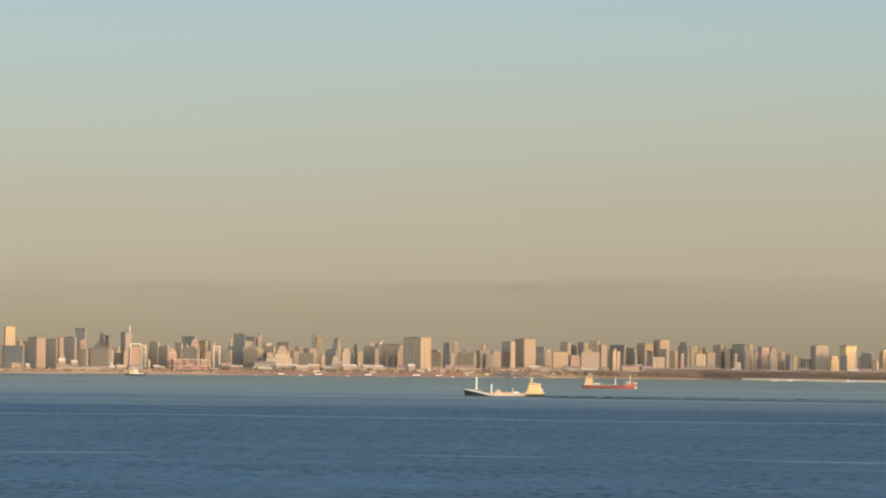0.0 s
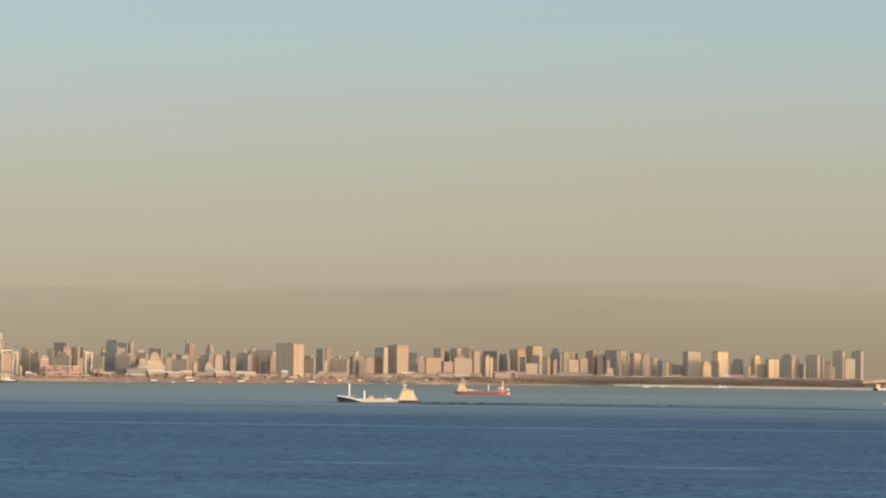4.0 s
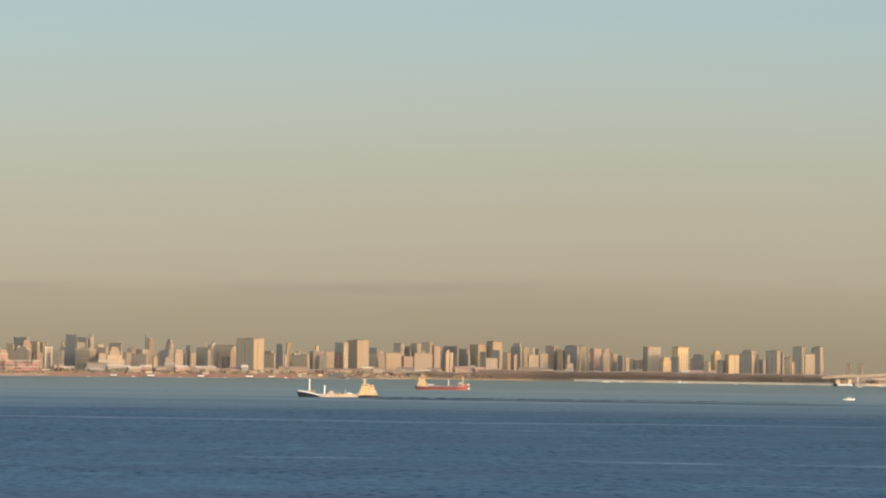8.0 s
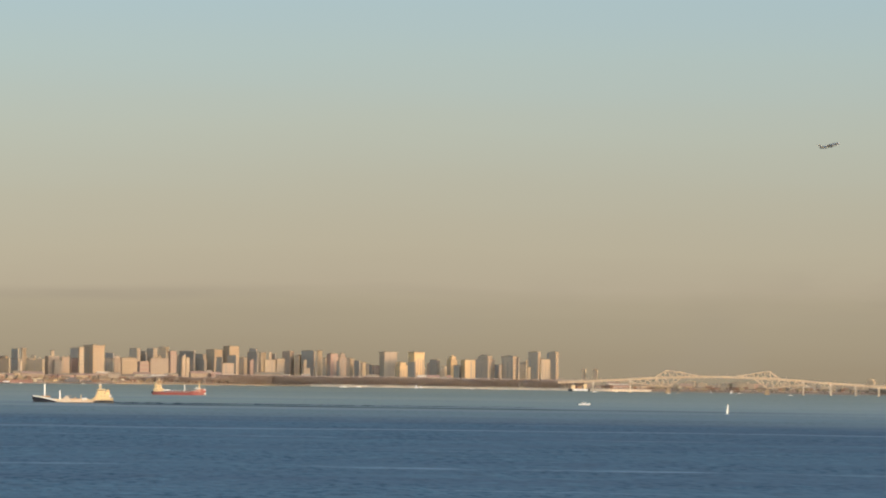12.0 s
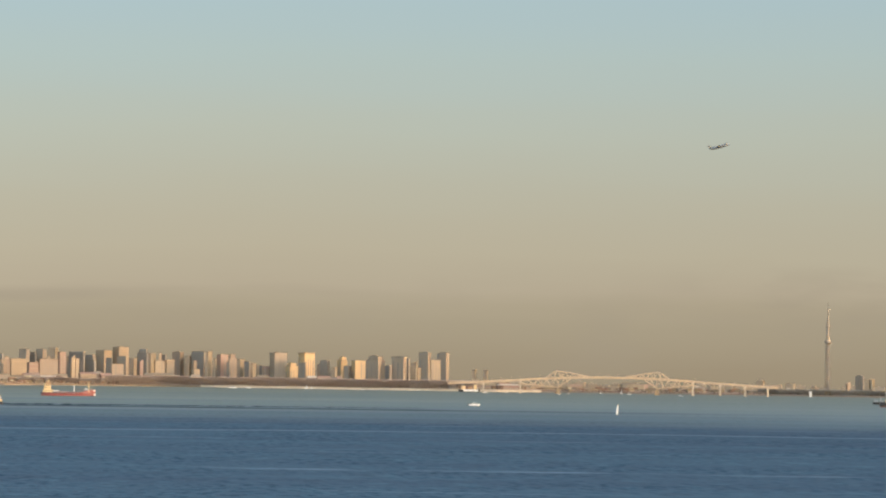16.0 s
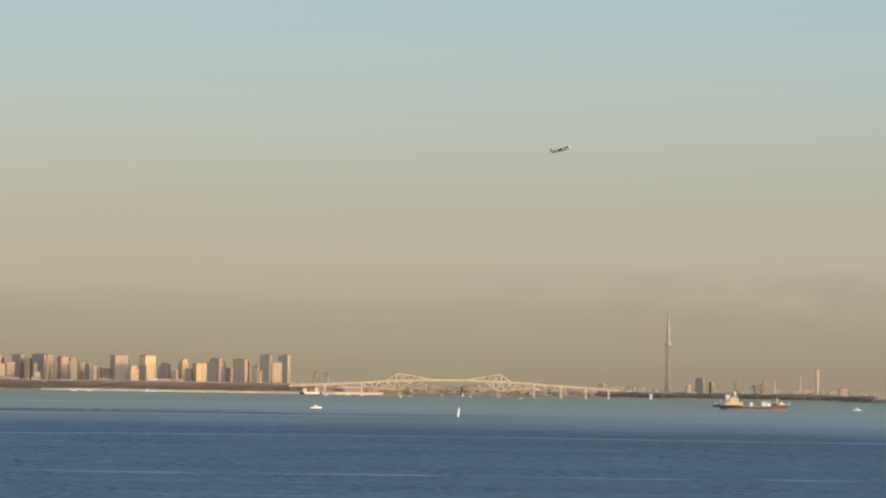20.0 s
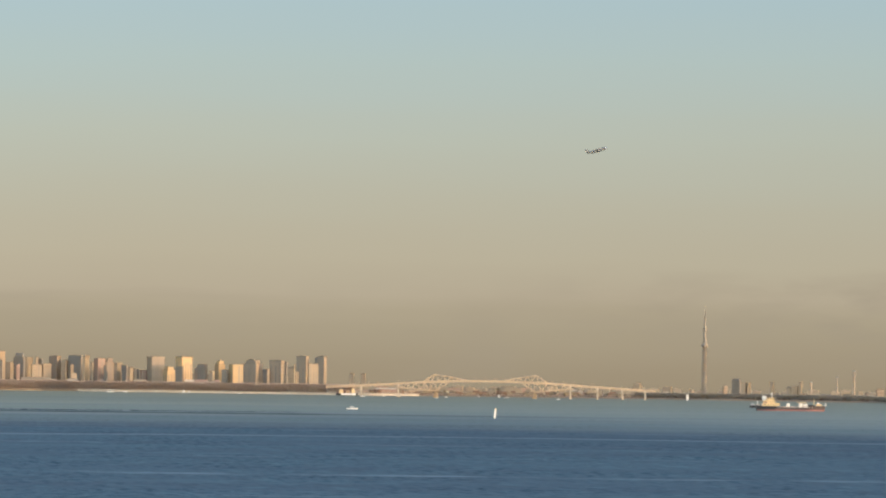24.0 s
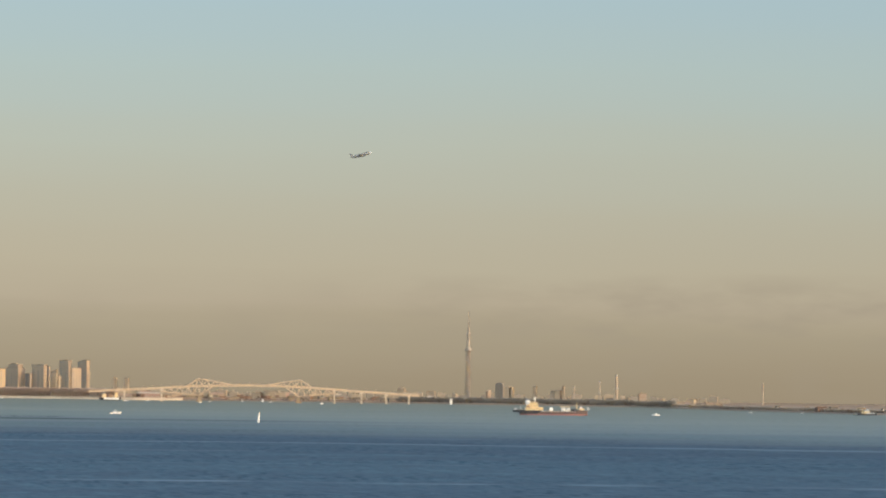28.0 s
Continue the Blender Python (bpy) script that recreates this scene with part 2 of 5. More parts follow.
    wake = math_node(n, l, "MULTIPLY", wake, math_node(n, l, "MULTIPLY", ranged(n, l, sides.outputs["X"], 70, 85), ranged(n, l, sides.outputs["X"], 640, 400)))
    wake = math_node(n, l, "MULTIPLY", wake, ranged(n, l, spots(n, l, 0.03, 3, (0.5, 0.3, 1)), 0.3, 0.55, 0.5, 1.0))
    # facets lying toward the eye show the painted colour, the rest mirror the sky
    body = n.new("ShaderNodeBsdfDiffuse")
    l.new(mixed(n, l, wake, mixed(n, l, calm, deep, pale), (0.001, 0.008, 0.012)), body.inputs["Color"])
    gloss = n.new("ShaderNodeBsdfGlossy")
    gloss.inputs["Color"].default_value = (1.0, 0.97, 0.92, 1)
    l.new(ranged(n, l, calm, 0, 1, 0.55, 0.4), gloss.inputs["Roughness"])
    bump = n.new("ShaderNodeBump")
    bump.inputs["Distance"].default_value = 1.0
    bump.inputs["Strength"].default_value = 0.5
    l.new(spots(n, l, 0.16, 4, (1, 0.4, 1)), bump.inputs["Height"])
    l.new(bump.outputs[0], gloss.inputs["Normal"])
    facing = math_node(n, l, "ADD", ranged(n, l, calm, 0, 1, 0.080, 0.20), math_node(n, l, "MULTIPLY", ruffled, -0.065))
    facing = math_node(n, l, "MULTIPLY", facing, ranged(n, l, wake, 0, 1, 1, 0.55))
    both = n.new("ShaderNodeMixShader")
    l.new(facing, both.inputs[0])
    l.new(body.outputs[0], both.inputs[1])
    l.new(gloss.outputs[0], both.inputs[2])
    n.remove(p)
    l.new(both.outputs[0], n["Material Output"].inputs[0])
    return m


def haze_material(height):
    """The evening sky and its haze layer, as it glows behind everything."""
    m, n, l, p = material("hazy_sky")
    n.remove(p)
    c = n.new("ShaderNodeTexCoord")
    s = n.new("ShaderNodeSeparateXYZ")
    l.new(c.outputs["Object"], s.inputs[0])
    wisp = spots(n, l, 0.0035, 4, (0.35, 0.35, 5))
    edge = spots(n, l, 0.0009, 3, (1, 1, 1))
    z = math_node(n, l, "ADD", s.outputs["Z"], math_node(n, l, "MULTIPLY", math_node(n, l, "SUBTRACT", wisp, 0.5), 34))
    z = math_node(n, l, "ADD", z, math_node(n, l, "MULTIPLY", math_node(n, l, "SUBTRACT", edge, 0.5), 56))
    z = math_node(n, l, "ADD", z, ranged(n, l, s.outputs["X"], -600, 400, 18, 0))
    f = math_node(n, l, "DIVIDE", z, height)
    ramp = n.new("ShaderNodeValToRGB")
    stops = [(0, (158, 143, 119)), (25, (160, 146, 122)), (55, (165, 152, 128)), (85, (169, 157, 133)), (106, (174, 162, 138)), (126, (181, 169, 146)),
             (175, (185, 176, 153)), (240, (185, 181, 161)), (330, (184, 189, 175)), (430, (178, 194, 190)), (520, (172, 194, 199)), (900, (150, 182, 202))]
    while len(ramp.color_ramp.elements) < len(stops):
        ramp.color_ramp.elements.new(0.5)
    for e, (at_z, rgb) in zip(ramp.color_ramp.elements, stops):
        e.position = at_z / height
        e.color = (*[((v / 255 + 0.055) / 1.055) ** 2.4 for v in rgb], 1)
    l.new(f, ramp.inputs[0])
    em = n.new("ShaderNodeEmission")
    # a long thin cloud bank on top of the haze, and faint blotches in it
    height_off = math_node(n, l, "ABSOLUTE", math_node(n, l, "SUBTRACT", z, 116))
    bank = math_node(n, l, "MULTIPLY", ranged(n, l, height_off, 15, 3), ranged(n, l, s.outputs["X"], 700, 380))
    bank = math_node(n, l, "MULTIPLY", bank, ranged(n, l, spots(n, l, 0.004, 4, (0.5, 0.5, 6)), 0.36, 0.62, 0.08, 0.75))
    blotch = math_node(n, l, "MULTIPLY", ranged(n, l, spots(n, l, 0.006, 4, (1, 1, 2.2)), 0.5, 0.72), ranged(n, l, s.outputs["Z"], 170, 90, 0, 0.3))
    east = math_node(n, l, "MULTIPLY", ranged(n, l, s.outputs["X"], 900, 1300), ranged(n, l, math_node(n, l, "ABSOLUTE", math_node(n, l, "SUBTRACT", z, 118)), 60, 20))
    rags = math_node(n, l, "MULTIPLY", east, ranged(n, l, spots(n, l, 0.011, 5, (0.7, 0.7, 2.4)), 0.42, 0.66, 0, 0.6))
    blotch = math_node(n, l, "MAXIMUM", blotch, rags)
    clouded = mixed(n, l, math_node(n, l, "MAXIMUM", bank, blotch), ramp.outputs[0], (0.37, 0.315, 0.235))
    l.new(clouded, em.inputs["Color"])
    l.new(ranged(n, l, s.outputs["X"], -900, 1700, 0.325, 0.293), em.inputs["Strength"])
    l.new(em.outputs[0], n["Material Output"].inputs[0])
    return m


# ---- mesh helpers ----
def place(bearing, dist, z=0.0, turn=0.0):
    """Pose on the ring round the camera; local -y faces the camera."""
    a = radians(bearing)
    return pose(dist * math.sin(a), dist * math.cos(a), z, 0, 0, turn - bearing)


def mesh_of(name, bm, mat):
    me = bpy.data.meshes.new(name)
    bmesh.ops.recalc_face_normals(bm, faces=bm.faces)
    bm.to_mesh(me)
    bm.free()
    me.materials.append(mat)
    return me


def part(name, bm, mat, parent, label=""):
    ob = new(name, mesh_of(name, bm, mat))
    ob.parent = parent
    return tagged(ob, label)


def thing(name, label, category, m, group="", kind=""):
    ob = new(name)
    ob.matrix_world = m
    return tagged(ob, label, category, group, kind)


def box(bm, x0, x1, y0, y1, z0, z1, bevel=0.0):
    vs = [bm.verts.new((x, y, z)) for z in (z0, z1) for x, y in ((x0, y0), (x1, y0), (x1, y1), (x0, y1))]
    fs = [bm.faces.new([vs[i] for i in q]) for q in ((3, 2, 1, 0), (4, 5, 6, 7), (0, 1, 5, 4), (1, 2, 6, 5), (2, 3, 7, 6), (3, 0, 4, 7))]
    if bevel:
        bmesh.ops.bevel(bm, geom=list({e for f in fs for e in f.edges}), offset=bevel, segments=1, affect="EDGES")
    return bm


def boxes(*rows):
    bm = bmesh.new()
    for r in rows:
        box(bm, *r)
    return bm


def tube(bm, a, b, r0, r1=None, sides=8):
    a, b = Vector(a), Vector(b)
    r1 = r0 if r1 is None else r1
    q = (b - a).to_track_quat("Z", "Y")
    rings = []
    for p, r in ((a, r0), (b, r1)):
        rings.append([bm.verts.new(p + q @ Vector((r * math.cos(2 * math.pi * k / sides), r * math.sin(2 * math.pi * k / sides), 0))) for k in range(sides)])
    for k in range(sides):
        bm.faces.new((rings[0][k], rings[0][(k + 1) % sides], rings[1][(k + 1) % sides], rings[1][k]))
    bm.faces.new(rings[0][::-1])
    bm.faces.new(rings[1])
    return bm


def tubes(*rows, sides=8):
    bm = bmesh.new()
    for r in rows:
        tube(bm, *r, sides=sides)
    return bm


# ---- sea, land, sky ----
def shore(bearing):
    """Distance of the waterline in a direction."""
    return float(np.interp(bearing, SHORE_B, SHORE_R))


SHORE_B = [-33, -9, -6, -3, 0, 2, 4, 5, 7, 9, 10, 13, 16.6, 18, 20, 24, 47]
SHORE_R = [4114, 4114, 4152, 4268, 4349, 4480, 4490, 4455, 4410, 4365, 4390, 4365, 4284, 4042, 3807, 3714, 3714]

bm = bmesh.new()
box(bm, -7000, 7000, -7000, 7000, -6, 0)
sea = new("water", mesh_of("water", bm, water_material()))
tagged(sea, "deep blue choppy sea water with pale calm streaks", "water", kind="structure")


def ring_wall(name, b0, b1, radius, z0, z1, mat, steps=80, thick=3):
    bm = bmesh.new()
    cols = []
    for k in range(steps + 1):
        a = radians(b0 + (b1 - b0) * k / steps)
        r = radius(math.degrees(a)) if callable(radius) else radius
        cols.append([bm.verts.new((q * math.sin(a), q * math.cos(a), z)) for q, z in ((r, z0), (r, z1), (r + thick, z1), (r + thick, z0))])
    for p, q in zip(cols, cols[1:]):
        for i in range(4):
            bm.faces.new((p[i], q[i], q[(i + 1) % 4], p[(i + 1) % 4]))
    return new(name, mesh_of(name, bm, mat))


tagged(ring_wall("backdrop", -34, 48, 4890, -8, 900, haze_material(900), thick=4),
       "hazy evening sky fading from tan to pale blue", "sky", kind="structure")
LAND = land_material()


def land_height(b):
    return 1.2 + 0.6 * noise.noise((b * 1.7, 0, 0))


def land():
    bm = bmesh.new()
    rows = []
    for k in range(401):
        b = -33 + 80 * k / 400
        a, r0 = radians(b), shore(b)
        h = land_height(b)
        rise = 0.5 + 3.0 * float(np.interp(b, (2.4, 3.6), (1, 0)))
        line = []
        for r, z in ((r0, -3), (r0 + 1.5, 0.3), (r0 + 9, h), (r0 + 26, h + rise + 0.4 * noise.noise((b * 4, 3, 0))), (r0 + 120, h + rise + 0.3), (4884, h + rise + 0.3)):
            line.append(bm.verts.new((r * math.sin(a), r * math.cos(a), z)))
        rows.append(line)
    for p, q in zip(rows, rows[1:]):
        for i in range(5):
            bm.faces.new((p[i], q[i], q[i + 1], p[i + 1]))
    ob = new("ground", mesh_of("ground", bm, LAND))
    return tagged(ob, "low reclaimed land with dry brown ground", "ground", kind="structure")


land()

# ---- bridge ----
BRIDGE_D = 4240.0


def bridge_x(bearing):
    return BRIDGE_D * math.tan(radians(bearing - 10.72))


def bridge():
    ob = thing("truss_bridge", "long pale steel truss bridge crossing the bay", "bridge", place(10.72, BRIDGE_D))
    lx, rx = bridge_x(9.97), bridge_x(11.47)
    x0, x1 = bridge_x(8.30), bridge_x(13.3)

    def deck_z(x):
        return 18.6 - 4.2 * ((x - 3) / 105.0) ** 2 if -105 < x < 111 else (18.6 - 4.4 - (abs(x - 3) - 106) * 0.055)

    def run(name, xs, zs, half, thick, mat, y=0.0):
        bm = bmesh.new()
        cols = [[bm.verts.new((x, y + sy * half, z + sz)) for sy, sz in ((-1, 0), (-1, thick), (1, thick), (1, 0))] for x, z in zip(xs, zs)]
        for p, q in zip(cols, cols[1:]):
            for i in range(4):
                bm.faces.new((p[i], q[i], q[(i + 1) % 4], p[(i + 1) % 4]))
        bm.faces.new(cols[0])
        bm.faces.new(cols[-1])
        return part(name, bm, mat, ob)

    xs = [x0 + (x1 - x0) * k / 60 for k in range(61)]
    run("deck", xs, [deck_z(x) - 0.9 for x in xs], 4.0, 1.9, BRIDGE_STEEL)
    for y in (-4.2, 4.2):
        run("railing", xs, [deck_z(x) + 1.05 for x in xs], 0.12, 0.5, BRIDGE_STEEL, y)
    for k in range(34):
        x = x0 + (x1 - x0) * (k + 0.5) / 34
        part("lamp_post", tubes(((x, -4.1, deck_z(x) + 0.9), (x, -4.1, deck_z(x) + 3.6), 0.10), ((x, -4.1, deck_z(x) + 3.6), (x, -2.8, deck_z(x) + 3.8), 0.08), sides=5), BRIDGE_STEEL, ob)
    # each truss: an upper chord above the deck and a lower chord down to the pier
    for cx, s in ((lx, 1), (rx, -1)):
        for y in (-3.6, 3.6):
            top = [(cx - s * 16, deck_z(cx - s * 16)), (cx - s * 2, 25.8), (cx + s * 13, 23.8), (cx + s * 37, deck_z(cx + s * 37) + 0.8)]
            low = [(cx - s * 44, deck_z(cx - s * 44) - 3.5), (cx, 7.2), (cx + s * 15, deck_z(cx + s * 15) - 0.5)]
            part("upper_chord", tubes(*[((a[0], y, a[1]), (b[0], y, b[1]), 0.68) for a, b in zip(top, top[1:])], sides=6), BRIDGE_STEEL, ob)
            part("lower_chord", tubes(*[((a[0], y, a[1]), (b[0], y, b[1]), 0.68) for a, b in zip(low, low[1:])], sides=6), BRIDGE_STEEL, ob)

            def chord(pts, x):
                pts = sorted(pts)
                return float(np.interp(x, [p[0] for p in pts], [p[1] for p in pts]))

            prev = None
            for k in range(12):
                x = cx - s * 14 + s * 4.4 * k
                p = (x, y, chord(top, x) if k % 2 else deck_z(x) + 0.5)
                if prev and k < 11:
                    part("web_member", tubes((prev, p, 0.32), sides=5), BRIDGE_STEEL, ob)
                prev = p
            prev = None
            for k in range(12):
                x = cx - s * 42 + s * 4.9 * k
                p = (x, y, chord(low, x) if k % 2 else deck_z(x) - 0.5)
                if prev:
                    part("web_member", tubes((prev, p, 0.32), sides=5), BRIDGE_STEEL, ob)
                prev = p
            for k in range(7):
                x = cx - s * 10 + s * 6.6 * k
                if chord(top, x) > deck_z(x) + 1.0:
                    part("vertical_post", tubes(((x, y, deck_z(x) + 0.5), (x, y, chord(top, x)), 0.26), sides=5), BRIDGE_STEEL, ob)
            for k in range(8):
                x = cx - s * 38 + s * 6.4 * k
                if chord(low, x) < deck_z(x) - 1.4:
                    part("vertical_post", tubes(((x, y, chord(low, x)), (x, y, deck_z(x) - 0.5), 0.26), sides=5), BRIDGE_STEEL, ob)
        for k in range(4):
            x = cx + s * (2 + 8 * k)
            part("cross_beam", boxes((x - 0.2, x + 0.2, -3.6, 3.6, 24.4 - 1.6 * k, 24.9 - 1.6 * k)), BRIDGE_STEEL, ob)
        part("pier", boxes((cx - 2.2, cx + 2.2, -5, 5, -4, 5.2, 0.3), (cx - 3.2, cx + 3.2, -6, 6, -4, 1.6, 0.2), (cx - 1.0, cx + 1.0, -4.4, 4.4, 5.2, 7.2, 0.1)), CONCRETE, ob, "concrete pier standing in the water")
    for b in (8.838, 9.40, 12.014, 12.426, 12.803, 13.146):
        x = bridge_x(b)
        part("pier", boxes((x - 0.85, x + 0.85, -3, 3, -4, deck_z(x) - 2.2, 0.1), (x - 1.3, x + 1.3, -4.2, 4.2, deck_z(x) - 2.2, deck_z(x) - 0.5, 0.1), (x - 1.5, x + 1.5, -4, 4, -4, 0.8, 0.1)), SEAWALL, ob)
    return ob


bridge()



# ---- city ----
def tower_block(bearing, dist, left, right, height, mat, top="flat"):
    """A block whose near corner stands in that direction: a shaded left face and a lit right face, as wide as they look.
    top: flat, crown (an overhanging roof edge), step (a smaller upper storey), slant (a roof rising to one side) or mast."""
    rng = random.Random(int(bearing * 1000) + int(height * 10))
    turn = max(14.0, min(52.0, math.degrees(math.atan2(left, 0.9 * right))))
    t = radians(turn)
    wide, deep = max(right / math.cos(t), 1.2), max(left / math.sin(t), 2.0)
    shift = 0.0
    if mat is HAZY:
        # stands almost square-on: a broad front in grazing light and a narrow lit flank
        turn = min(bearing - 24.0, -8.0)
        t = radians(-turn)
        wide, deep = max(left / math.cos(t), 1.2), max(min(right / math.sin(t), 20.0), 2.0)
        shift = -wide
    kind = {"cream_facade": "cream concrete", "sand_facade": "sand-coloured", "rose_facade": "reddish brick-toned",
            "grey_facade": "dull grey", "hazy_facade": "pale hazy", "shaded_facade": "dark shade-toned", "pale_facade": "pale", "sunlit_gold_facade": "golden sunlit glass"}[mat.name]
    size = "high-rise tower" if height > 28 else "mid-rise block" if height > 14 else "low building"
    roof = {"flat": "", "crown": " with overhanging roof edge", "step": " with stepped top", "slant": " with slanting roof", "mast": " with a tall roof mast"}[top]
    ob = thing("tower_block" if height > 14 else "low_building", f"{kind} {size}{roof} in the skyline", "building",
               place(bearing, dist, 1.0, turn) @ pose(shift, 0, 0), "skyline buildings")
    h = height - 1.0
    cut = {"flat": 0.4, "crown": 1.5, "step": max(2.2, 0.12 * h), "slant": max(2.5, 0.16 * h), "mast": 0.4}[top]
    body = h - cut
    part("wall", boxes((0, wide, 0, deep, -1.5, body)), mat, ob)
    if top == "slant":
        bm = bmesh.new()
        lo = [bm.verts.new(p) for p in ((0, 0, body), (wide, 0, body), (wide, deep, body), (0, deep, body))]
        hi = [bm.verts.new(p) for p in ((0, 0, body + cut * 0.35), (wide, 0, h), (wide, deep, h), (0, deep, body + cut * 0.35))]
        bm.faces.new(hi)
        for k in range(4):
            bm.faces.new((lo[k], lo[(k + 1) % 4], hi[(k + 1) % 4], hi[k]))
        part("slanting_roof", bm, mat, ob)
    elif top == "crown":
        part("roof_edge", boxes((-0.5, wide + 0.5, -0.5, deep + 0.5, body, h, 0.1)), mat, ob)
    elif top == "step":
        part("upper_storey", boxes((wide * 0.16, wide * 0.86, deep * 0.12, deep * 0.85, body, h)), mat, ob)
    if top != "slant":
        z = body if top in ("flat", "mast", "step") else h
        part("parapet", boxes((-0.15, wide + 0.15, -0.15, 0.15, z, z + 0.45), (-0.15, wide + 0.15, deep - 0.15, deep + 0.15, z, z + 0.45),
                              (-0.15, 0.15, 0.15, deep - 0.15, z, z + 0.45), (wide - 0.15, wide + 0.15, 0.15, deep - 0.15, z, z + 0.45)), ROOF, ob)
        if wide > 4 and deep > 4:
            a = rng.uniform(0.2, 0.45)
            z = h if top != "flat" else body
            part("roof_plant", boxes((wide * a, wide * (a + rng.uniform(0.15, 0.3)), deep * 0.3, deep * 0.7, z, z + rng.uniform(0.5, 1.3))), ROOF, ob)
    # window bays, bands or balconies on the lit face
    if wide > 5:
        style = rng.choice(("bays", "bays", "bands", "slot", "balconies"))
        count = max(2, int(wide / 3.2))
        if style == "bays":
            for k in range(count):
                x = wide * (k + 0.5 + rng.uniform(-0.12, 0.12)) / count
                half = rng.uniform(0.35, 1.1)
                part("window_bay", boxes((x - half, x + half, -0.12, 0.05, body * rng.uniform(0.03, 0.25), body * rng.uniform(0.7, 0.96))), BAY, ob)
        elif style == "bands":
            rows = max(3, int(body / 4.2))
            for k in range(rows):
                z = body * (k + 0.6) / rows
                part("window_band", boxes((wide * 0.06, wide * 0.94, -0.12, 0.05, z - 0.55, z + 0.45)), BAY, ob)
        elif style == "slot":
            x = wide * rng.uniform(0.3, 0.65)
            part("recessed_slot", boxes((x - 0.8, x + 0.8, -0.12, 0.05, 0, body * 0.95)), SLOT, ob)
            part("window_bay", boxes((wide * 0.85 - 0.4, wide * 0.85 + 0.4, -0.12, 0.05, body * 0.1, body * 0.9)), BAY, ob)
        else:
            rows = max(3, int(body / 3.4))
            for k in range(rows):
                z = body * (k + 0.5) / rows
                part("balcony", boxes((wide * 0.1, wide * 0.9, -0.7, 0.05, z - 0.25, z + 0.35)), mat, ob)
    if deep > 6:
        for k in range(max(2, int(deep / 5))):
            y = deep * (k + 0.5 + rng.uniform(-0.1, 0.1)) / max(2, int(deep / 5))
            half = rng.uniform(0.4, 1.2)
            part("side_window_bay", boxes((-0.12, 0.05, y - half, y + half, body * rng.uniform(0.03, 0.3), body * rng.uniform(0.65, 0.95))), SLOT, ob)
    if top == "mast":
        part("mast", tubes(((wide * 0.9, deep * 0.3, h), (wide * 0.9, deep * 0.3, h + 7.5), 0.55, 0.3)), WHITE, ob)
    return ob


# left of bearing -1.3 the facades are a tone darker, to dim lit faces
tower_block(-6.598, 4329, 1.9, 11.0, 51.8, GOLD)
tower_block(-6.331, 4223, 21.5, 1.3, 30.4, SHADED)
tower_block(-6.426, 4387, 2.0, 2.0, 39.1, HAZY)
tower_block(-6.392, 4332, 1.3, 4.5, 37.8, SAND, "step")
tower_block(-6.297, 4388, 0.7, 3.9, 30.1, HAZY)
tower_block(-6.129, 4280, 9.6, 10.3, 40.0, SAND, "crown")
tower_block(-5.883, 4342, 10.4, 1.3, 37.7, SHADED)
tower_block(-5.848, 4398, 1.3, 4.0, 34.4, HAZY)
tower_block(-5.790, 4345, 1.3, 6.5, 40.4, ROSE)
tower_block(-5.560, 4299, 12.2, 2.6, 40.6, GREY)
tower_block(-5.401, 4415, 11.2, 1.3, 50.6, SHADED, "crown")
tower_block(-5.475, 4357, 1.3, 5.9, 39.4, ROSE, "slant")
tower_block(-5.404, 4305, 9.0, 1.3, 25.3, SHADED)
tower_block(-5.193, 4478, 4.7, 2.0, 34.3, HAZY)
tower_block(-5.119, 4426, 5.3, 1.3, 46.3, SHADED, "step")
tower_block(-5.042, 4429, 6.0, 1.3, 43.1, SHADED)
tower_block(-5.040, 4374, 14.4, 2.6, 32.0, HAZY)
tower_block(-5.252, 4311, 7.1, 7.8, 28.7, GREY)
tower_block(-5.098, 4317, 5.2, 9.7, 26.9, GREY)
tower_block(-4.928, 4378, 4.6, 5.2, 24.9, HAZY)
tower_block(-4.796, 4384, 5.3, 7.2, 47.2, GREY, "mast")
tower_block(-4.817, 4328, 1.9, 4.5, 25.8, SAND)
tower_block(-4.707, 4332, 2.6, 10.4, 30.4, ROSE)
tower_block(-4.544, 4393, 2.6, 7.2, 26.5, GREY)
tower_block(-4.367, 4455, 5.3, 2.7, 36.5, SHADED)
tower_block(-4.264, 4459, 6.7, 5.3, 31.3, HAZY)
tower_block(-4.161, 4408, 7.9, 3.3, 31.5, SHADED, "step")
tower_block(-4.381, 4400, 5.3, 9.2, 21.4, GREY)
tower_block(-4.135, 4354, 1.3, 8.5, 29.0, ROSE, "step")
tower_block(-3.871, 4419, 11.9, 2.0, 33.7, SHADED)
tower_block(-3.745, 4479, 15.4, 2.0, 43.1, SHADED, "crown")
tower_block(-3.897, 4418, 2.6, 6.0, 32.4, GREY)
tower_block(-3.804, 4422, 2.7, 9.9, 39.7, ROSE, "step")
tower_block(-3.582, 4486, 8.1, 2.7, 38.6, HAZY)
tower_block(-3.496, 4489, 5.4, 4.7, 37.3, HAZY)
tower_block(-3.631, 4429, 4.0, 13.3, 26.0, GREY)
tower_block(-3.452, 4381, 2.0, 7.9, 32.2, SAND)
tower_block(-3.271, 4443, 6.7, 2.7, 23.6, SHADED)
tower_block(-3.016, 4397, 17.1, 1.3, 32.6, SHADED)
tower_block(-3.206, 4500, 2.0, 3.4, 39.6, HAZY, "step")
tower_block(-2.993, 4453, 12.7, 0.7, 47.2, SHADED)
tower_block(-2.991, 4398, 1.3, 9.2, 37.9, GREY, "crown")
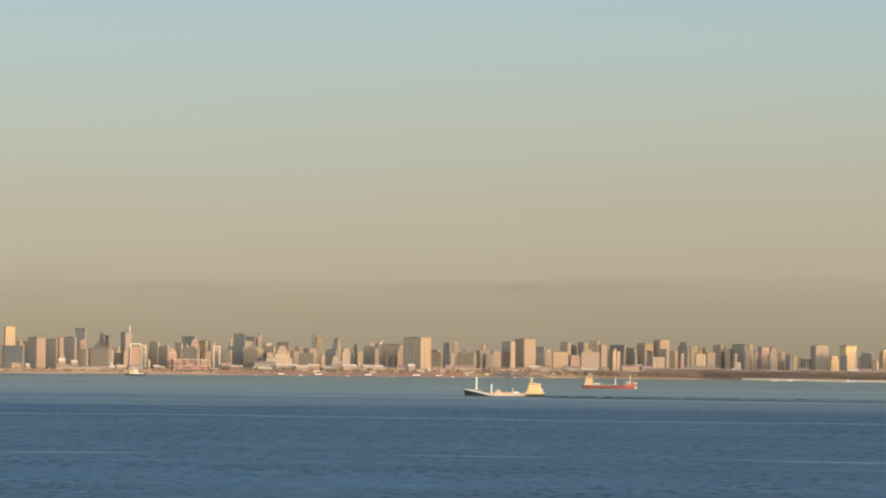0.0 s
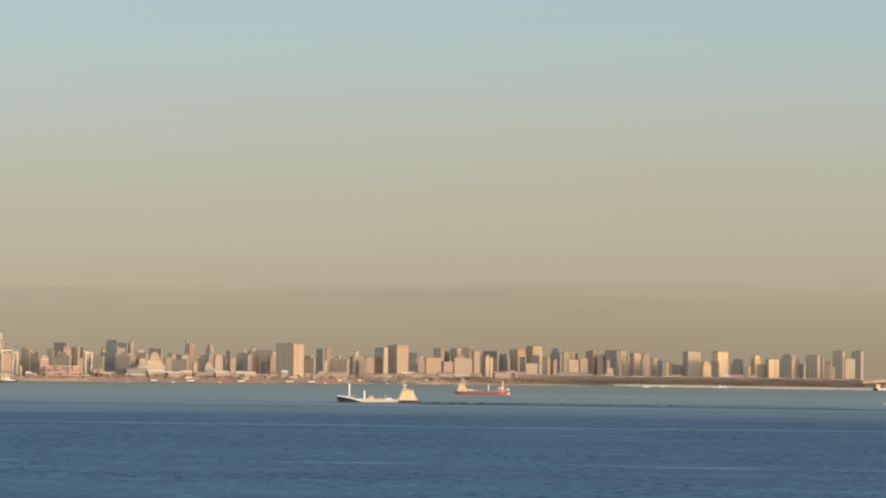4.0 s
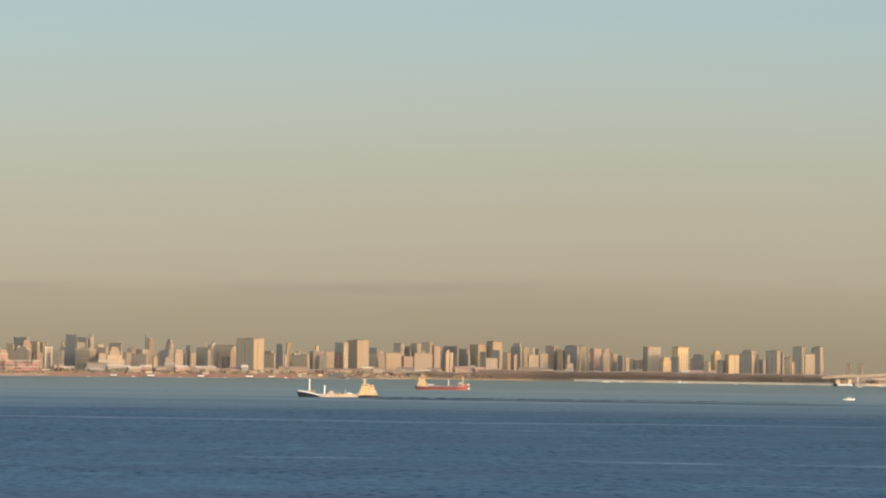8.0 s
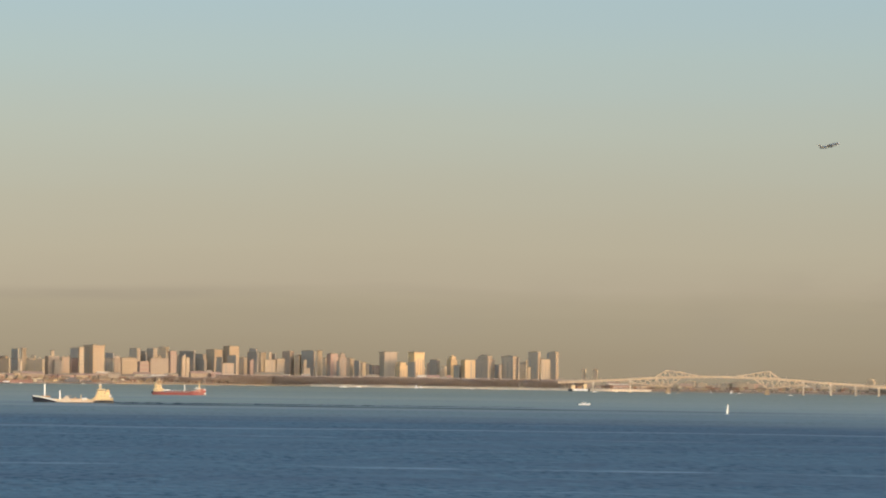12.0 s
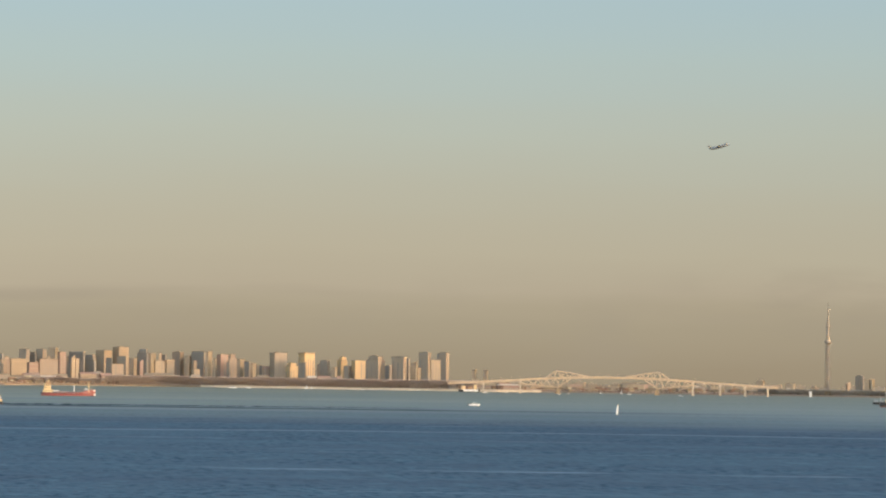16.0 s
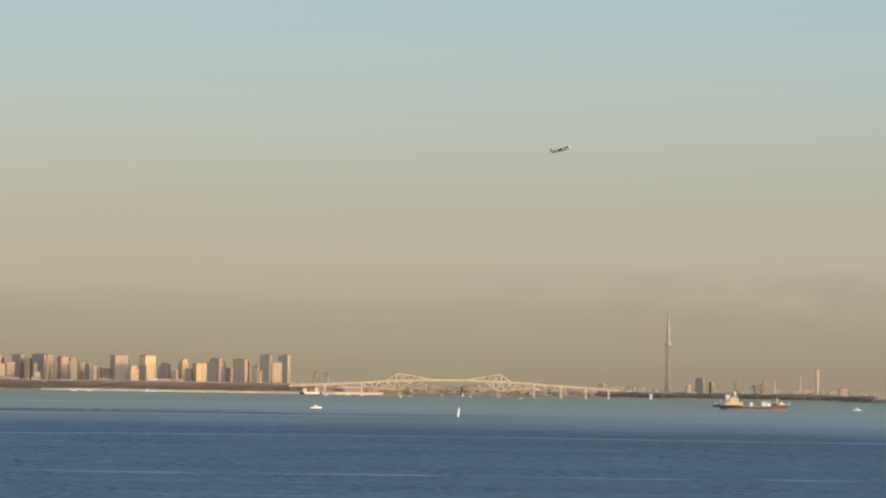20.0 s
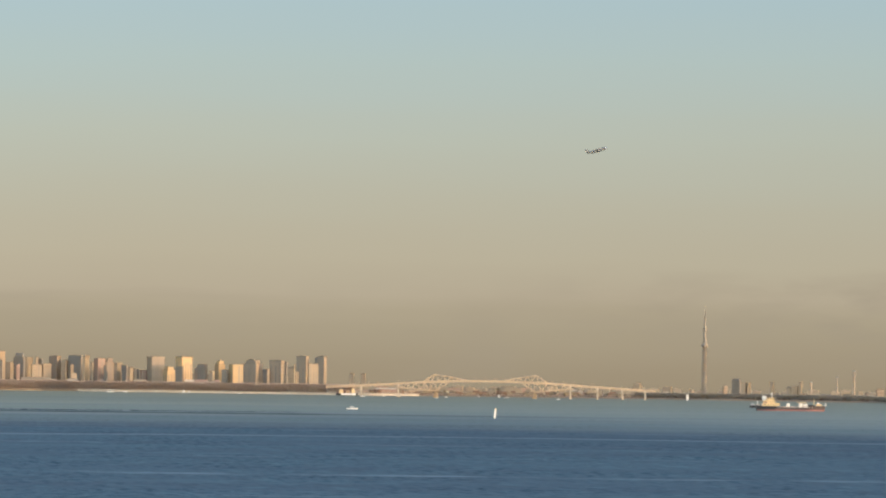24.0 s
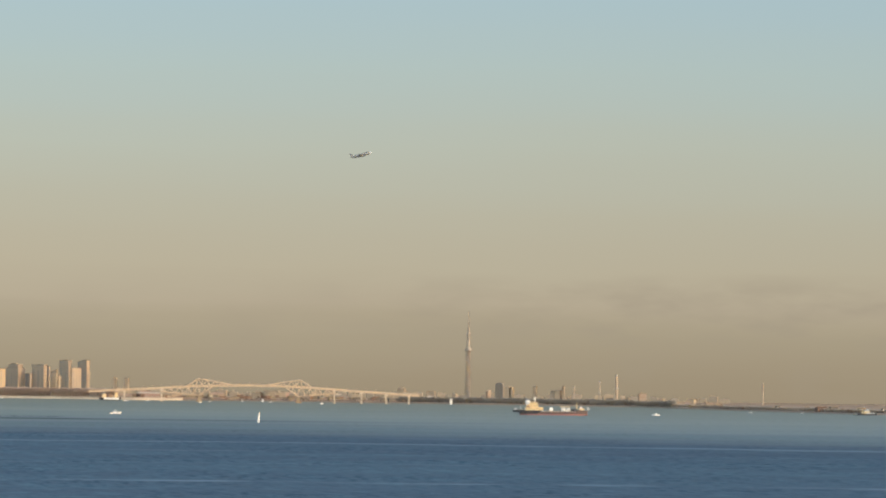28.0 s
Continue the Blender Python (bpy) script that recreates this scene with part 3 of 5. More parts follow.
tower_block(-2.847, 4512, 12.2, 1.4, 44.1, SHADED)
tower_block(-2.788, 4514, 5.4, 4.1, 48.2, GREY, "slant")
tower_block(-2.845, 4402, 2.6, 10.6, 31.5, GREY)
tower_block(-2.674, 4462, 4.7, 10.0, 36.2, HAZY, "step")
tower_block(-2.535, 4356, 1.3, 17.6, 24.7, CREAM)
tower_block(-2.494, 4357, 1.3, 11.8, 33.2, SAND, "step")
tower_block(-2.323, 4471, 14.1, 1.3, 37.9, GREY)
tower_block(-2.655, 4407, 4.0, 8.6, 25.7, GREY)
tower_block(-2.244, 4473, 4.0, 6.7, 27.2, HAZY)
tower_block(-2.159, 4531, 5.4, 5.4, 32.6, HAZY)
tower_block(-2.005, 4480, 7.4, 8.1, 30.8, GREY)
tower_block(-1.939, 4537, 2.0, 0.7, 47.7, SHADED)
tower_block(-1.896, 4538, 2.7, 6.8, 44.4, HAZY)
tower_block(-1.832, 4430, 1.3, 4.6, 23.1, SAND)
tower_block(-1.730, 4487, 4.0, 2.7, 27.7, HAZY)
tower_block(-1.602, 4436, 10.0, 1.3, 30.6, SHADED)
tower_block(-1.578, 4491, 6.1, 4.0, 42.6, GREY, "step")
tower_block(-1.652, 4379, 2.0, 7.2, 22.2, SAND)
tower_block(-1.508, 4438, 1.3, 9.3, 31.4, SAND, "step")
tower_block(-1.352, 4497, 4.0, 2.7, 26.0, GREY)
tower_block(-1.277, 4500, 4.7, 0.7, 36.2, SHADED)
tower_block(-1.275, 4445, 1.3, 6.7, 27.6, CREAM)
tower_block(-1.104, 4504, 6.7, 2.0, 30.3, SHADED)
tower_block(-1.089, 4560, 0.7, 3.4, 39.1, CREAM, "slant")
tower_block(-1.010, 4452, 5.3, 6.7, 31.9, GREY)
tower_block(-0.952, 4508, 4.1, 4.1, 41.9, GREY, "slant")
tower_block(-0.582, 4518, 23.0, 2.7, 36.9, SHADED, "crown")
tower_block(-0.855, 4456, 1.3, 4.0, 28.7, ROSE)
tower_block(-0.676, 4461, 2.0, 6.7, 32.8, SAND, "step")
tower_block(-0.547, 4519, 2.7, 5.4, 34.2, ROSE)
tower_block(-0.734, 4459, 5.3, 4.0, 23.4, GREY)
tower_block(-0.317, 4415, 20.5, 11.9, 45.2, CREAM, "crown")
tower_block(-0.116, 4476, 4.0, 2.0, 24.0, SHADED)
tower_block(-0.057, 4532, 7.5, 2.7, 30.6, GREY, "crown")
tower_block(0.132, 4490, 12.1, 2.7, 27.6, SHADED)
tower_block(0.121, 4544, 7.5, 1.4, 39.7, SHADED)
tower_block(0.190, 4605, 2.1, 4.8, 40.4, HAZY, "crown")
tower_block(0.158, 4438, 0.7, 2.7, 26.4, PALE)
tower_block(0.295, 4614, 6.9, 6.9, 28.1, HAZY)
tower_block(0.450, 4627, 5.5, 4.2, 25.4, HAZY)
tower_block(0.527, 4579, 3.4, 5.5, 22.9, GREY)
tower_block(0.628, 4588, 1.4, 3.4, 38.1, CREAM)
tower_block(0.673, 4537, 1.4, 9.5, 26.6, SAND)
tower_block(0.784, 4546, 1.4, 8.9, 30.8, SAND)
tower_block(1.039, 4623, 10.4, 1.4, 42.0, SHADED)
tower_block(0.930, 4558, 1.4, 8.2, 29.6, ROSE)
tower_block(1.048, 4514, 1.4, 5.4, 42.6, CREAM)
tower_block(1.253, 4531, 11.5, 13.6, 44.9, CREAM, "crown")
tower_block(1.555, 4667, 9.8, 1.4, 36.3, SHADED)
tower_block(1.573, 4613, 1.4, 8.3, 32.2, SAND, "step")
tower_block(1.693, 4569, 1.4, 18.5, 30.3, CREAM, "crown")
tower_block(1.914, 4753, 9.3, 4.3, 42.3, GREY)
tower_block(2.052, 4761, 7.8, 1.4, 38.9, SHADED, "step")
tower_block(1.959, 4647, 2.8, 11.8, 26.3, ROSE)
tower_block(2.163, 4764, 8.6, 5.0, 42.5, GREY)
tower_block(2.122, 4653, 2.8, 22.3, 30.6, SAND)
tower_block(2.233, 4710, 0.7, 3.5, 34.1, CREAM)
tower_block(2.351, 4823, 9.4, 3.6, 44.2, HAZY, "crown")
tower_block(2.420, 4714, 2.8, 7.8, 39.3, ROSE)
tower_block(2.575, 4773, 5.0, 2.1, 34.4, HAZY)
tower_block(2.771, 4722, 17.7, 2.1, 39.6, SHADED, "crown")
tower_block(2.601, 4664, 1.4, 4.2, 36.0, CREAM, "slant")
tower_block(2.661, 4665, 1.4, 4.2, 31.8, CREAM)
tower_block(2.917, 4781, 15.8, 6.4, 36.2, GREY)
tower_block(2.936, 4726, 12.7, 2.8, 29.2, SHADED)
tower_block(3.088, 4729, 10.6, 9.9, 42.1, CREAM)
# dark block placed where shadow covers the lower part of the tower behind
tower_block(3.200, 4677, 7.0, 0.7, 33.1, GREY)
tower_block(3.310, 4734, 7.8, 12.1, 46.6, CREAM)
# shaded lower part of the tower behind, built as a darker block
tower_block(3.414, 4682, 11.2, 0.7, 35.4, GREY)
tower_block(3.210, 4622, 1.4, 13.9, 25.6, SAND)
tower_block(3.534, 4795, 6.5, 4.3, 32.6, HAZY)
tower_block(3.729, 4744, 12.1, 2.1, 44.2, SHADED, "step")
tower_block(3.628, 4687, 1.4, 4.2, 31.4, ROSE, "slant")
tower_block(3.789, 4800, 3.6, 12.2, 39.3, HAZY)
tower_block(3.918, 4748, 0.7, 2.8, 40.1, CREAM)
tower_block(4.003, 4750, 5.0, 1.4, 37.4, SHADED)
tower_block(3.859, 4692, 1.4, 12.7, 30.3, CREAM)
tower_block(4.030, 4694, 1.4, 9.8, 31.2, CREAM, "crown")
tower_block(4.233, 4794, 10.1, 5.0, 41.2, SAND)
tower_block(4.371, 4788, 5.7, 4.3, 36.4, HAZY)
tower_block(4.592, 4778, 15.8, 3.6, 42.3, SHADED)
tower_block(4.440, 4675, 0.7, 3.5, 30.9, CREAM)
tower_block(4.441, 4620, 2.1, 7.6, 20.7, PALE)
tower_block(4.651, 4721, 2.8, 5.7, 42.3, HAZY, "crown")
tower_block(4.763, 4771, 2.9, 2.9, 33.9, HAZY)
tower_block(4.848, 4657, 4.9, 9.1, 39.0, ROSE)
tower_block(4.984, 4706, 2.1, 8.5, 39.2, SAND, "step")
tower_block(4.977, 4651, 3.5, 2.1, 30.2, GREY)
tower_block(5.138, 4751, 5.7, 5.7, 31.5, HAZY)
tower_block(5.281, 4687, 6.3, 1.4, 30.6, SHADED)
tower_block(5.333, 4738, 2.8, 5.0, 28.4, HAZY)
tower_block(5.393, 4624, 0.7, 3.5, 27.4, CREAM)
tower_block(5.471, 4674, 3.5, 1.4, 25.9, SHADED)
tower_block(5.505, 4617, 2.1, 6.9, 25.4, ROSE)
tower_block(5.144, 4751, 5.7, 5.7, 33.1, HAZY)
tower_block(5.665, 4607, 6.2, 15.2, 41.5, PALE, "crown")
tower_block(5.898, 4537, 5.4, 9.5, 29.5, GOLD, "step")
tower_block(6.118, 4577, 7.5, 12.3, 42.0, GOLD, "crown")
tower_block(6.129, 4522, 8.8, 1.4, 30.5, GREY)
tower_block(6.360, 4617, 4.2, 1.4, 29.1, SAND)
tower_block(6.461, 4555, 8.9, 3.4, 33.5, GREY)
tower_block(6.582, 4657, 4.2, 4.2, 25.1, HAZY)
tower_block(6.674, 4541, 4.8, 7.5, 37.8, GOLD, "step")
tower_block(6.795, 4478, 6.0, 2.7, 27.3, GREY)
tower_block(6.888, 4472, 4.7, 12.1, 34.0, GOLD)
tower_block(7.237, 4513, 15.6, 8.1, 39.1, PALE, "step")
tower_block(7.401, 4563, 5.5, 0.7, 28.4, SHADED)
tower_block(7.409, 4508, 0.7, 2.7, 29.2, PALE)
tower_block(7.621, 4502, 14.2, 4.0, 38.8, PALE, "crown")
tower_block(7.697, 4555, 2.7, 1.4, 37.5, GREY)
tower_block(7.817, 4606, 7.6, 1.4, 34.2, HAZY, "slant")
tower_block(7.844, 4496, 1.3, 3.4, 26.3, CREAM)
tower_block(7.994, 4491, 11.4, 3.4, 44.6, PALE)
tower_block(8.038, 4435, 1.3, 11.3, 36.0, CREAM)
tower_block(8.224, 4540, 7.5, 1.4, 43.5, SHADED)
tower_block(8.266, 4483, 8.1, 3.4, 44.8, PALE)
tower_block(8.711, 4580, 4.1, 1.4, 24.3, HAZY)
tower_block(8.889, 4575, 4.8, 1.4, 24.5, HAZY)
tower_block(9.079, 4467, 2.0, 19.4, 10.1, ROSE)
tower_block(9.353, 4482, 6.7, 1.3, 11.7, GREY)
tower_block(9.396, 4485, 1.3, 10.8, 9.0, SAND)
tower_block(9.551, 4439, 1.3, 10.6, 7.5, SAND)
tower_block(9.894, 4514, 16.2, 1.4, 6.6, SHADED)
tower_block(10.134, 4464, 9.4, 1.3, 7.9, SHADED)
tower_block(10.177, 4464, 1.3, 12.0, 10.0, CREAM)
tower_block(10.426, 4516, 5.4, 8.1, 8.5, GREY)
tower_block(10.580, 4515, 5.4, 14.9, 7.4, HAZY)
tower_block(10.897, 4568, 10.3, 3.4, 10.1, HAZY, "step")
tower_block(11.163, 4565, 17.8, 2.7, 11.7, HAZY)
tower_block(11.266, 4509, 4.1, 12.2, 10.2, ROSE)
tower_block(11.670, 4506, 10.1, 4.7, 7.3, GREY)
tower_block(12.141, 4447, 1.3, 4.0, 10.2, PALE)
tower_block(12.270, 4501, 6.1, 6.1, 6.6, SAND)
tower_block(12.588, 4498, 2.7, 12.1, 5.6, ROSE)
tower_block(12.845, 4441, 1.3, 10.0, 5.7, CREAM)
tower_block(13.059, 4439, 1.3, 4.7, 5.3, PALE)
tower_block(13.299, 4433, 2.0, 9.3, 4.9, PALE)
tower_block(13.435, 4430, 0.7, 2.7, 9.0, PALE, "step")
tower_block(13.854, 4421, 0.7, 4.0, 9.6, PALE)
tower_block(13.066, 4604, 8.3, 2.8, 17.1, HAZY, "step")
tower_block(13.529, 4593, 9.6, 2.1, 12.8, HAZY)
tower_block(14.340, 4520, 2.0, 4.1, 16.2, SAND, "slant")
tower_block(14.665, 4568, 6.2, 2.1, 19.7, HAZY)
tower_block(14.707, 4567, 1.4, 4.8, 19.7, HAZY)
tower_block(15.074, 4558, 4.1, 1.4, 20.9, HAZY)
tower_block(15.348, 4552, 6.1, 2.0, 15.1, HAZY, "step")
tower_block(15.441, 4550, 6.8, 2.0, 16.6, HAZY)
tower_block(15.500, 4549, 2.7, 1.4, 21.4, HAZY)
tower_block(16.259, 4477, 9.4, 2.7, 8.5, SHADED)
tower_block(16.480, 4417, 1.3, 3.3, 9.8, CREAM)
tower_block(16.640, 4407, 1.3, 8.6, 14.7, SAND)
tower_block(16.726, 4392, 1.3, 8.6, 6.3, SAND)
tower_block(17.006, 4454, 6.7, 10.7, 7.5, HAZY)
tower_block(17.074, 4332, 1.3, 7.1, 9.1, PALE, "slant")
tower_block(17.194, 4311, 2.6, 11.0, 6.1, SAND)
tower_block(17.467, 4319, 5.8, 3.9, 8.9, HAZY)
tower_block(17.656, 4287, 3.2, 18.0, 6.1, SAND)
tower_block(19.079, 3990, 0.6, 2.4, 4.5, PALE)
# crowded mid-rise blocks in front of the towers
tower_block(-6.565, 4246, 6.2, 18.5, 29.7, SHADED)
tower_block(-6.254, 4338, 13.0, 2.1, 35.6, HAZY)
tower_block(-5.832, 4326, 11.0, 1.8, 38.3, HAZY)
tower_block(-6.153, 4289, 12.1, 2.0, 24.8, HAZY)
tower_block(-5.785, 4251, 2.1, 6.2, 20.8, PALE, "step")
tower_block(-5.374, 4303, 13.7, 2.2, 26.6, HAZY)
tower_block(-5.054, 4294, 20.6, 3.3, 28.5, HAZY)
tower_block(-4.847, 4334, 12.7, 2.1, 23.1, HAZY)
tower_block(-4.301, 4396, 9.7, 1.6, 36.1, HAZY)
tower_block(-4.164, 4371, 10.0, 1.6, 30.6, HAZY)
tower_block(-3.708, 4347, 17.9, 2.9, 31.6, HAZY, "step")
tower_block(-3.946, 4410, 7.9, 1.3, 36.0, HAZY)
tower_block(-3.202, 4368, 10.4, 1.7, 28.6, HAZY)
tower_block(-2.796, 4372, 15.8, 6.8, 32.0, HAZY, "step")
tower_block(-2.551, 4428, 13.2, 2.2, 32.6, HAZY)
tower_block(-2.663, 4351, 10.2, 30.5, 19.5, GREY)
tower_block(-1.939, 4414, 17.8, 2.9, 25.6, HAZY)
tower_block(-3.592, 4406, 2.3, 7.0, 25.8, ROSE)
tower_block(-0.964, 4470, 17.2, 2.8, 34.3, HAZY)
tower_block(-0.635, 4498, 24.0, 3.9, 36.5, HAZY)
tower_block(-0.010, 4467, 12.7, 2.1, 28.2, HAZY)
tower_block(0.493, 4505, 18.6, 3.0, 27.1, HAZY)
tower_block(0.585, 4541, 4.3, 12.8, 31.2, SAND)
tower_block(1.548, 4586, 12.7, 2.1, 29.6, HAZY)


def far_material():
    m, n, l, p = material("hazy_far_blocks")
    g = n.new("ShaderNodeNewGeometry")
    r = n.new("ShaderNodeValToRGB")
    # distance haze is put into these near-sky tones
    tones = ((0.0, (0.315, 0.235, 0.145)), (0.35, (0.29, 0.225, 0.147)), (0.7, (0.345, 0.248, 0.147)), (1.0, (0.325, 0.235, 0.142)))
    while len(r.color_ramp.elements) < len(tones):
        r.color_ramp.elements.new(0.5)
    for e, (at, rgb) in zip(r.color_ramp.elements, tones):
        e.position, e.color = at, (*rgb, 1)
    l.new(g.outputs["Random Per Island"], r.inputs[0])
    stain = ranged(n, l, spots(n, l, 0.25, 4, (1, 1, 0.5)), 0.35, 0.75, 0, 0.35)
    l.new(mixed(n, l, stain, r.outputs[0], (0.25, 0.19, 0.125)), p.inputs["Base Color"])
    p.inputs["Roughness"].default_value = 0.7
    return m


FAR = far_material()


def far_row(b0, b1, dists, wides, heights, crowd, seed, label):
    """One joined row of blocks too far and faint to tell apart, each with a stair head on its roof."""
    rng = random.Random(seed)
    verts, faces = [], []
    b = b0
    while b < b1:
        w, r, tall = rng.uniform(*wides), rng.choice(dists), rng.uniform(*heights(b))
        t, a = radians(-rng.uniform(14, 30)), radians(b)
        stair = rng.uniform(0.15, 0.4) * w
        for x0, x1, d, z0, z1 in ((-w / 2, w / 2, w * 0.6, -1, tall), (-stair, stair * 0.2, w * 0.3, tall - 0.1, tall + rng.uniform(0.4, 1.6))):
            o = len(verts)
            for z in (z0, z1):
                for x, y in ((x0, 0.01), (x1, 0.01), (x1, d), (x0, d)):
                    verts.append((r * math.sin(a) + x * math.cos(t) - y * math.sin(t), r * math.cos(a) + x * math.sin(t) + y * math.cos(t), z))
            faces += [tuple(o + i for i in f) for f in ((3, 2, 1, 0), (4, 5, 6, 7), (0, 1, 5, 4), (1, 2, 6, 5), (2, 3, 7, 6), (3, 0, 4, 7))]
        b += w / (r * math.pi / 180) * rng.uniform(*crowd)
    me = bpy.data.meshes.new("distant_blocks")
    me.from_pydata(verts, [], faces)
    me.materials.append(FAR)
    tagged(new("distant_blocks", me), label, "buildings", kind="stuff")


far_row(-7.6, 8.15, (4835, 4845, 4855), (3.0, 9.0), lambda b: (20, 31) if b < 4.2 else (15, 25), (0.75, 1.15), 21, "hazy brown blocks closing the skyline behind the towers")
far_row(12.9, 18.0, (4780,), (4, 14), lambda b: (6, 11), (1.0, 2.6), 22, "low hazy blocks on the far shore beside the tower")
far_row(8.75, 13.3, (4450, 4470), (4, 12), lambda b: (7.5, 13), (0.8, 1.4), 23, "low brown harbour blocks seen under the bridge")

# ---- low buildings along the shore ----
def shed(bearing, dist, wide, height, mat, base=1.0):
    """A shed or hall with a low gabled roof and a dark door strip."""
    rng = random.Random(int(bearing * 777))
    ob = thing("shore_building", "low pale building with a shallow roof on the shore", "building", place(bearing, dist, base, rng.uniform(6, 16)), "shore buildings")
    height *= 0.86
    deep, h = max(5.0, wide * 0.6), height * 0.82
    roof = rng.choice((ROOF, ROOF, ROSE, SEAWALL, GREY))
    if rng.random() < 0.3:
        mat = rng.choice((GREY, SHADED, ROSE))
    part("wall", boxes((-wide / 2, wide / 2, 0, deep, -1.5, h)), mat, ob)
    bm = bmesh.new()
    for x in (-wide / 2 - 0.2, wide / 2 + 0.2):
        for y, z in ((-0.25, h), (deep / 2, height), (deep + 0.25, h), (deep / 2, h - 0.05)):
            bm.verts.new((x, y, z))
    bm.verts.ensure_lookup_table()
    v = bm.verts
    for q in ((0, 1, 5, 4), (1, 2, 6, 5), (2, 3, 7, 6), (3, 0, 4, 7), (3, 2, 1, 0), (4, 5, 6, 7)):
        bm.faces.new([v[i] for i in q])
    part("roof", bm, roof, ob)
    for k in range(max(1, int(wide / 6))):
        x = -wide / 2 + wide * (k + 0.5) / max(1, int(wide / 6))
        part("window_strip", boxes((x - wide * 0.06 - 0.4, x + wide * 0.06 + 0.4, -0.06, 0.05, h * 0.4, h * 0.58)), GREY, ob)
    return ob


# left of bearing -1.3 shed tones are darker too, for the dimmer light
shed(-6.433, 4187, 10.7, 12.6, SAND)
shed(-6.255, 4187, 4.4, 11.5, PALE)
shed(-5.725, 4203, 15.1, 11.2, GREY)
shed(-5.418, 4210, 37.9, 9.6, PALE)
shed(-5.743, 4217, 7.6, 18.7, ROSE)
shed(-5.556, 4229, 7.6, 16.3, GREY)
shed(-5.112, 4222, 7.6, 10.4, SAND)
shed(-4.865, 4232, 8.9, 11.2, GREY)
shed(-4.644, 4240, 14.0, 11.3, GREY)
shed(-4.432, 4263, 2.6, 18.4, PALE)
shed(-4.315, 4253, 7.0, 10.9, GREY)
shed(-4.234, 4256, 6.4, 9.7, SAND)
shed(-3.295, 4317, 6.5, 14.1, GREY)
shed(-3.218, 4296, 6.4, 15.5, SAND)
shed(-3.439, 4281, 7.7, 7.7, PALE)
shed(-3.093, 4314, 12.3, 11.7, GREY)
shed(-2.832, 4303, 6.4, 9.4, PALE)
shed(-2.678, 4311, 16.8, 9.5, GREY)
shed(-2.679, 4343, 24.7, 17.1, SHADED)
shed(-2.396, 4344, 18.2, 14.8, GREY)
shed(-2.225, 4329, 7.8, 13.7, GREY)
shed(-2.113, 4324, 14.3, 12.6, SAND)
shed(-1.933, 4347, 13.0, 14.5, GREY)
shed(-1.727, 4346, 10.4, 12.8, GREY)
shed(-1.583, 4366, 11.8, 18.0, GREY)
shed(-1.389, 4345, 16.3, 14.4, SAND)
shed(-1.225, 4356, 8.5, 10.6, ROSE)
shed(-1.029, 4361, 24.2, 14.0, SAND)
shed(-0.775, 4372, 14.4, 10.9, GREY)
shed(-0.582, 4373, 15.1, 13.1, ROSE)
shed(-0.450, 4369, 7.9, 15.9, CREAM)
shed(-0.260, 4376, 17.0, 8.8, CREAM)
shed(-0.089, 4393, 9.2, 12.8, SAND)
shed(0.023, 4391, 7.9, 11.6, GREY)
shed(0.112, 4393, 8.6, 15.0, CREAM)
shed(0.353, 4419, 25.8, 14.4, SAND)
shed(0.650, 4441, 20.0, 10.6, PALE)
shed(0.898, 4478, 18.8, 12.0, SAND)
shed(1.151, 4481, 26.2, 12.2, CREAM)
shed(1.417, 4516, 15.6, 15.0, SAND)
shed(1.580, 4516, 14.2, 13.8, CREAM)
shed(1.790, 4552, 19.1, 11.1, GREY)
shed(2.004, 4560, 20.5, 14.7, SAND)
shed(2.261, 4560, 20.5, 11.5, GREY)
shed(2.450, 4572, 15.1, 13.7, SAND)
shed(2.630, 4556, 16.4, 7.2, PALE)
shed(2.852, 4585, 19.2, 16.8, CREAM)
shed(3.010, 4595, 6.2, 18.3, PALE)
shed(3.121, 4591, 13.1, 15.7, CREAM)
shed(3.331, 4596, 13.8, 13.8, GREY)
shed(3.477, 4599, 4.1, 12.6, PALE)
shed(3.921, 4611, 34.5, 16.4, CREAM)
shed(4.173, 4617, 9.0, 13.9, GREY)
shed(4.476, 4590, 11.0, 13.7, CREAM)
shed(4.478, 4595, 11.0, 15.1, CREAM)
shed(5.318, 4549, 8.2, 12.2, SAND)
shed(5.498, 4544, 12.3, 15.8, SAND)
shed(5.742, 4524, 14.2, 13.5, GREY)
shed(6.259, 4488, 13.4, 16.3, SAND)
shed(6.421, 4478, 14.8, 16.5, PALE)
shed(6.635, 4466, 10.7, 14.8, GREY)
shed(6.652, 4463, 5.3, 16.8, CREAM)
shed(7.394, 4429, 9.3, 12.5, SAND)
shed(7.646, 4421, 17.9, 11.5, CREAM)
shed(7.897, 4410, 26.4, 10.5, PALE)
shed(8.186, 4404, 21.1, 12.8, CREAM)
shed(8.407, 4395, 13.2, 8.5, SAND)
shed(8.552, 4395, 13.4, 6.4, ROSE)
shed(8.745, 4390, 14.0, 6.6, GREY)
shed(8.951, 4385, 12.7, 6.2, SAND)
shed(9.220, 4395, 24.9, 9.1, SAND)
shed(9.474, 4410, 10.2, 6.6, SAND)
shed(9.628, 4420, 11.6, 8.0, CREAM)
shed(9.825, 4430, 15.4, 5.5, SHADED)
shed(10.245, 4440, 14.2, 9.2, SAND)
shed(10.469, 4440, 14.2, 5.5, GREY)
shed(10.667, 4435, 10.3, 3.7, GREY)
shed(10.847, 4435, 11.6, 1.2, CREAM)
shed(11.233, 4430, 23.2, 2.4, GREY)
shed(11.756, 4430, 32.2, 5.5, SAND)
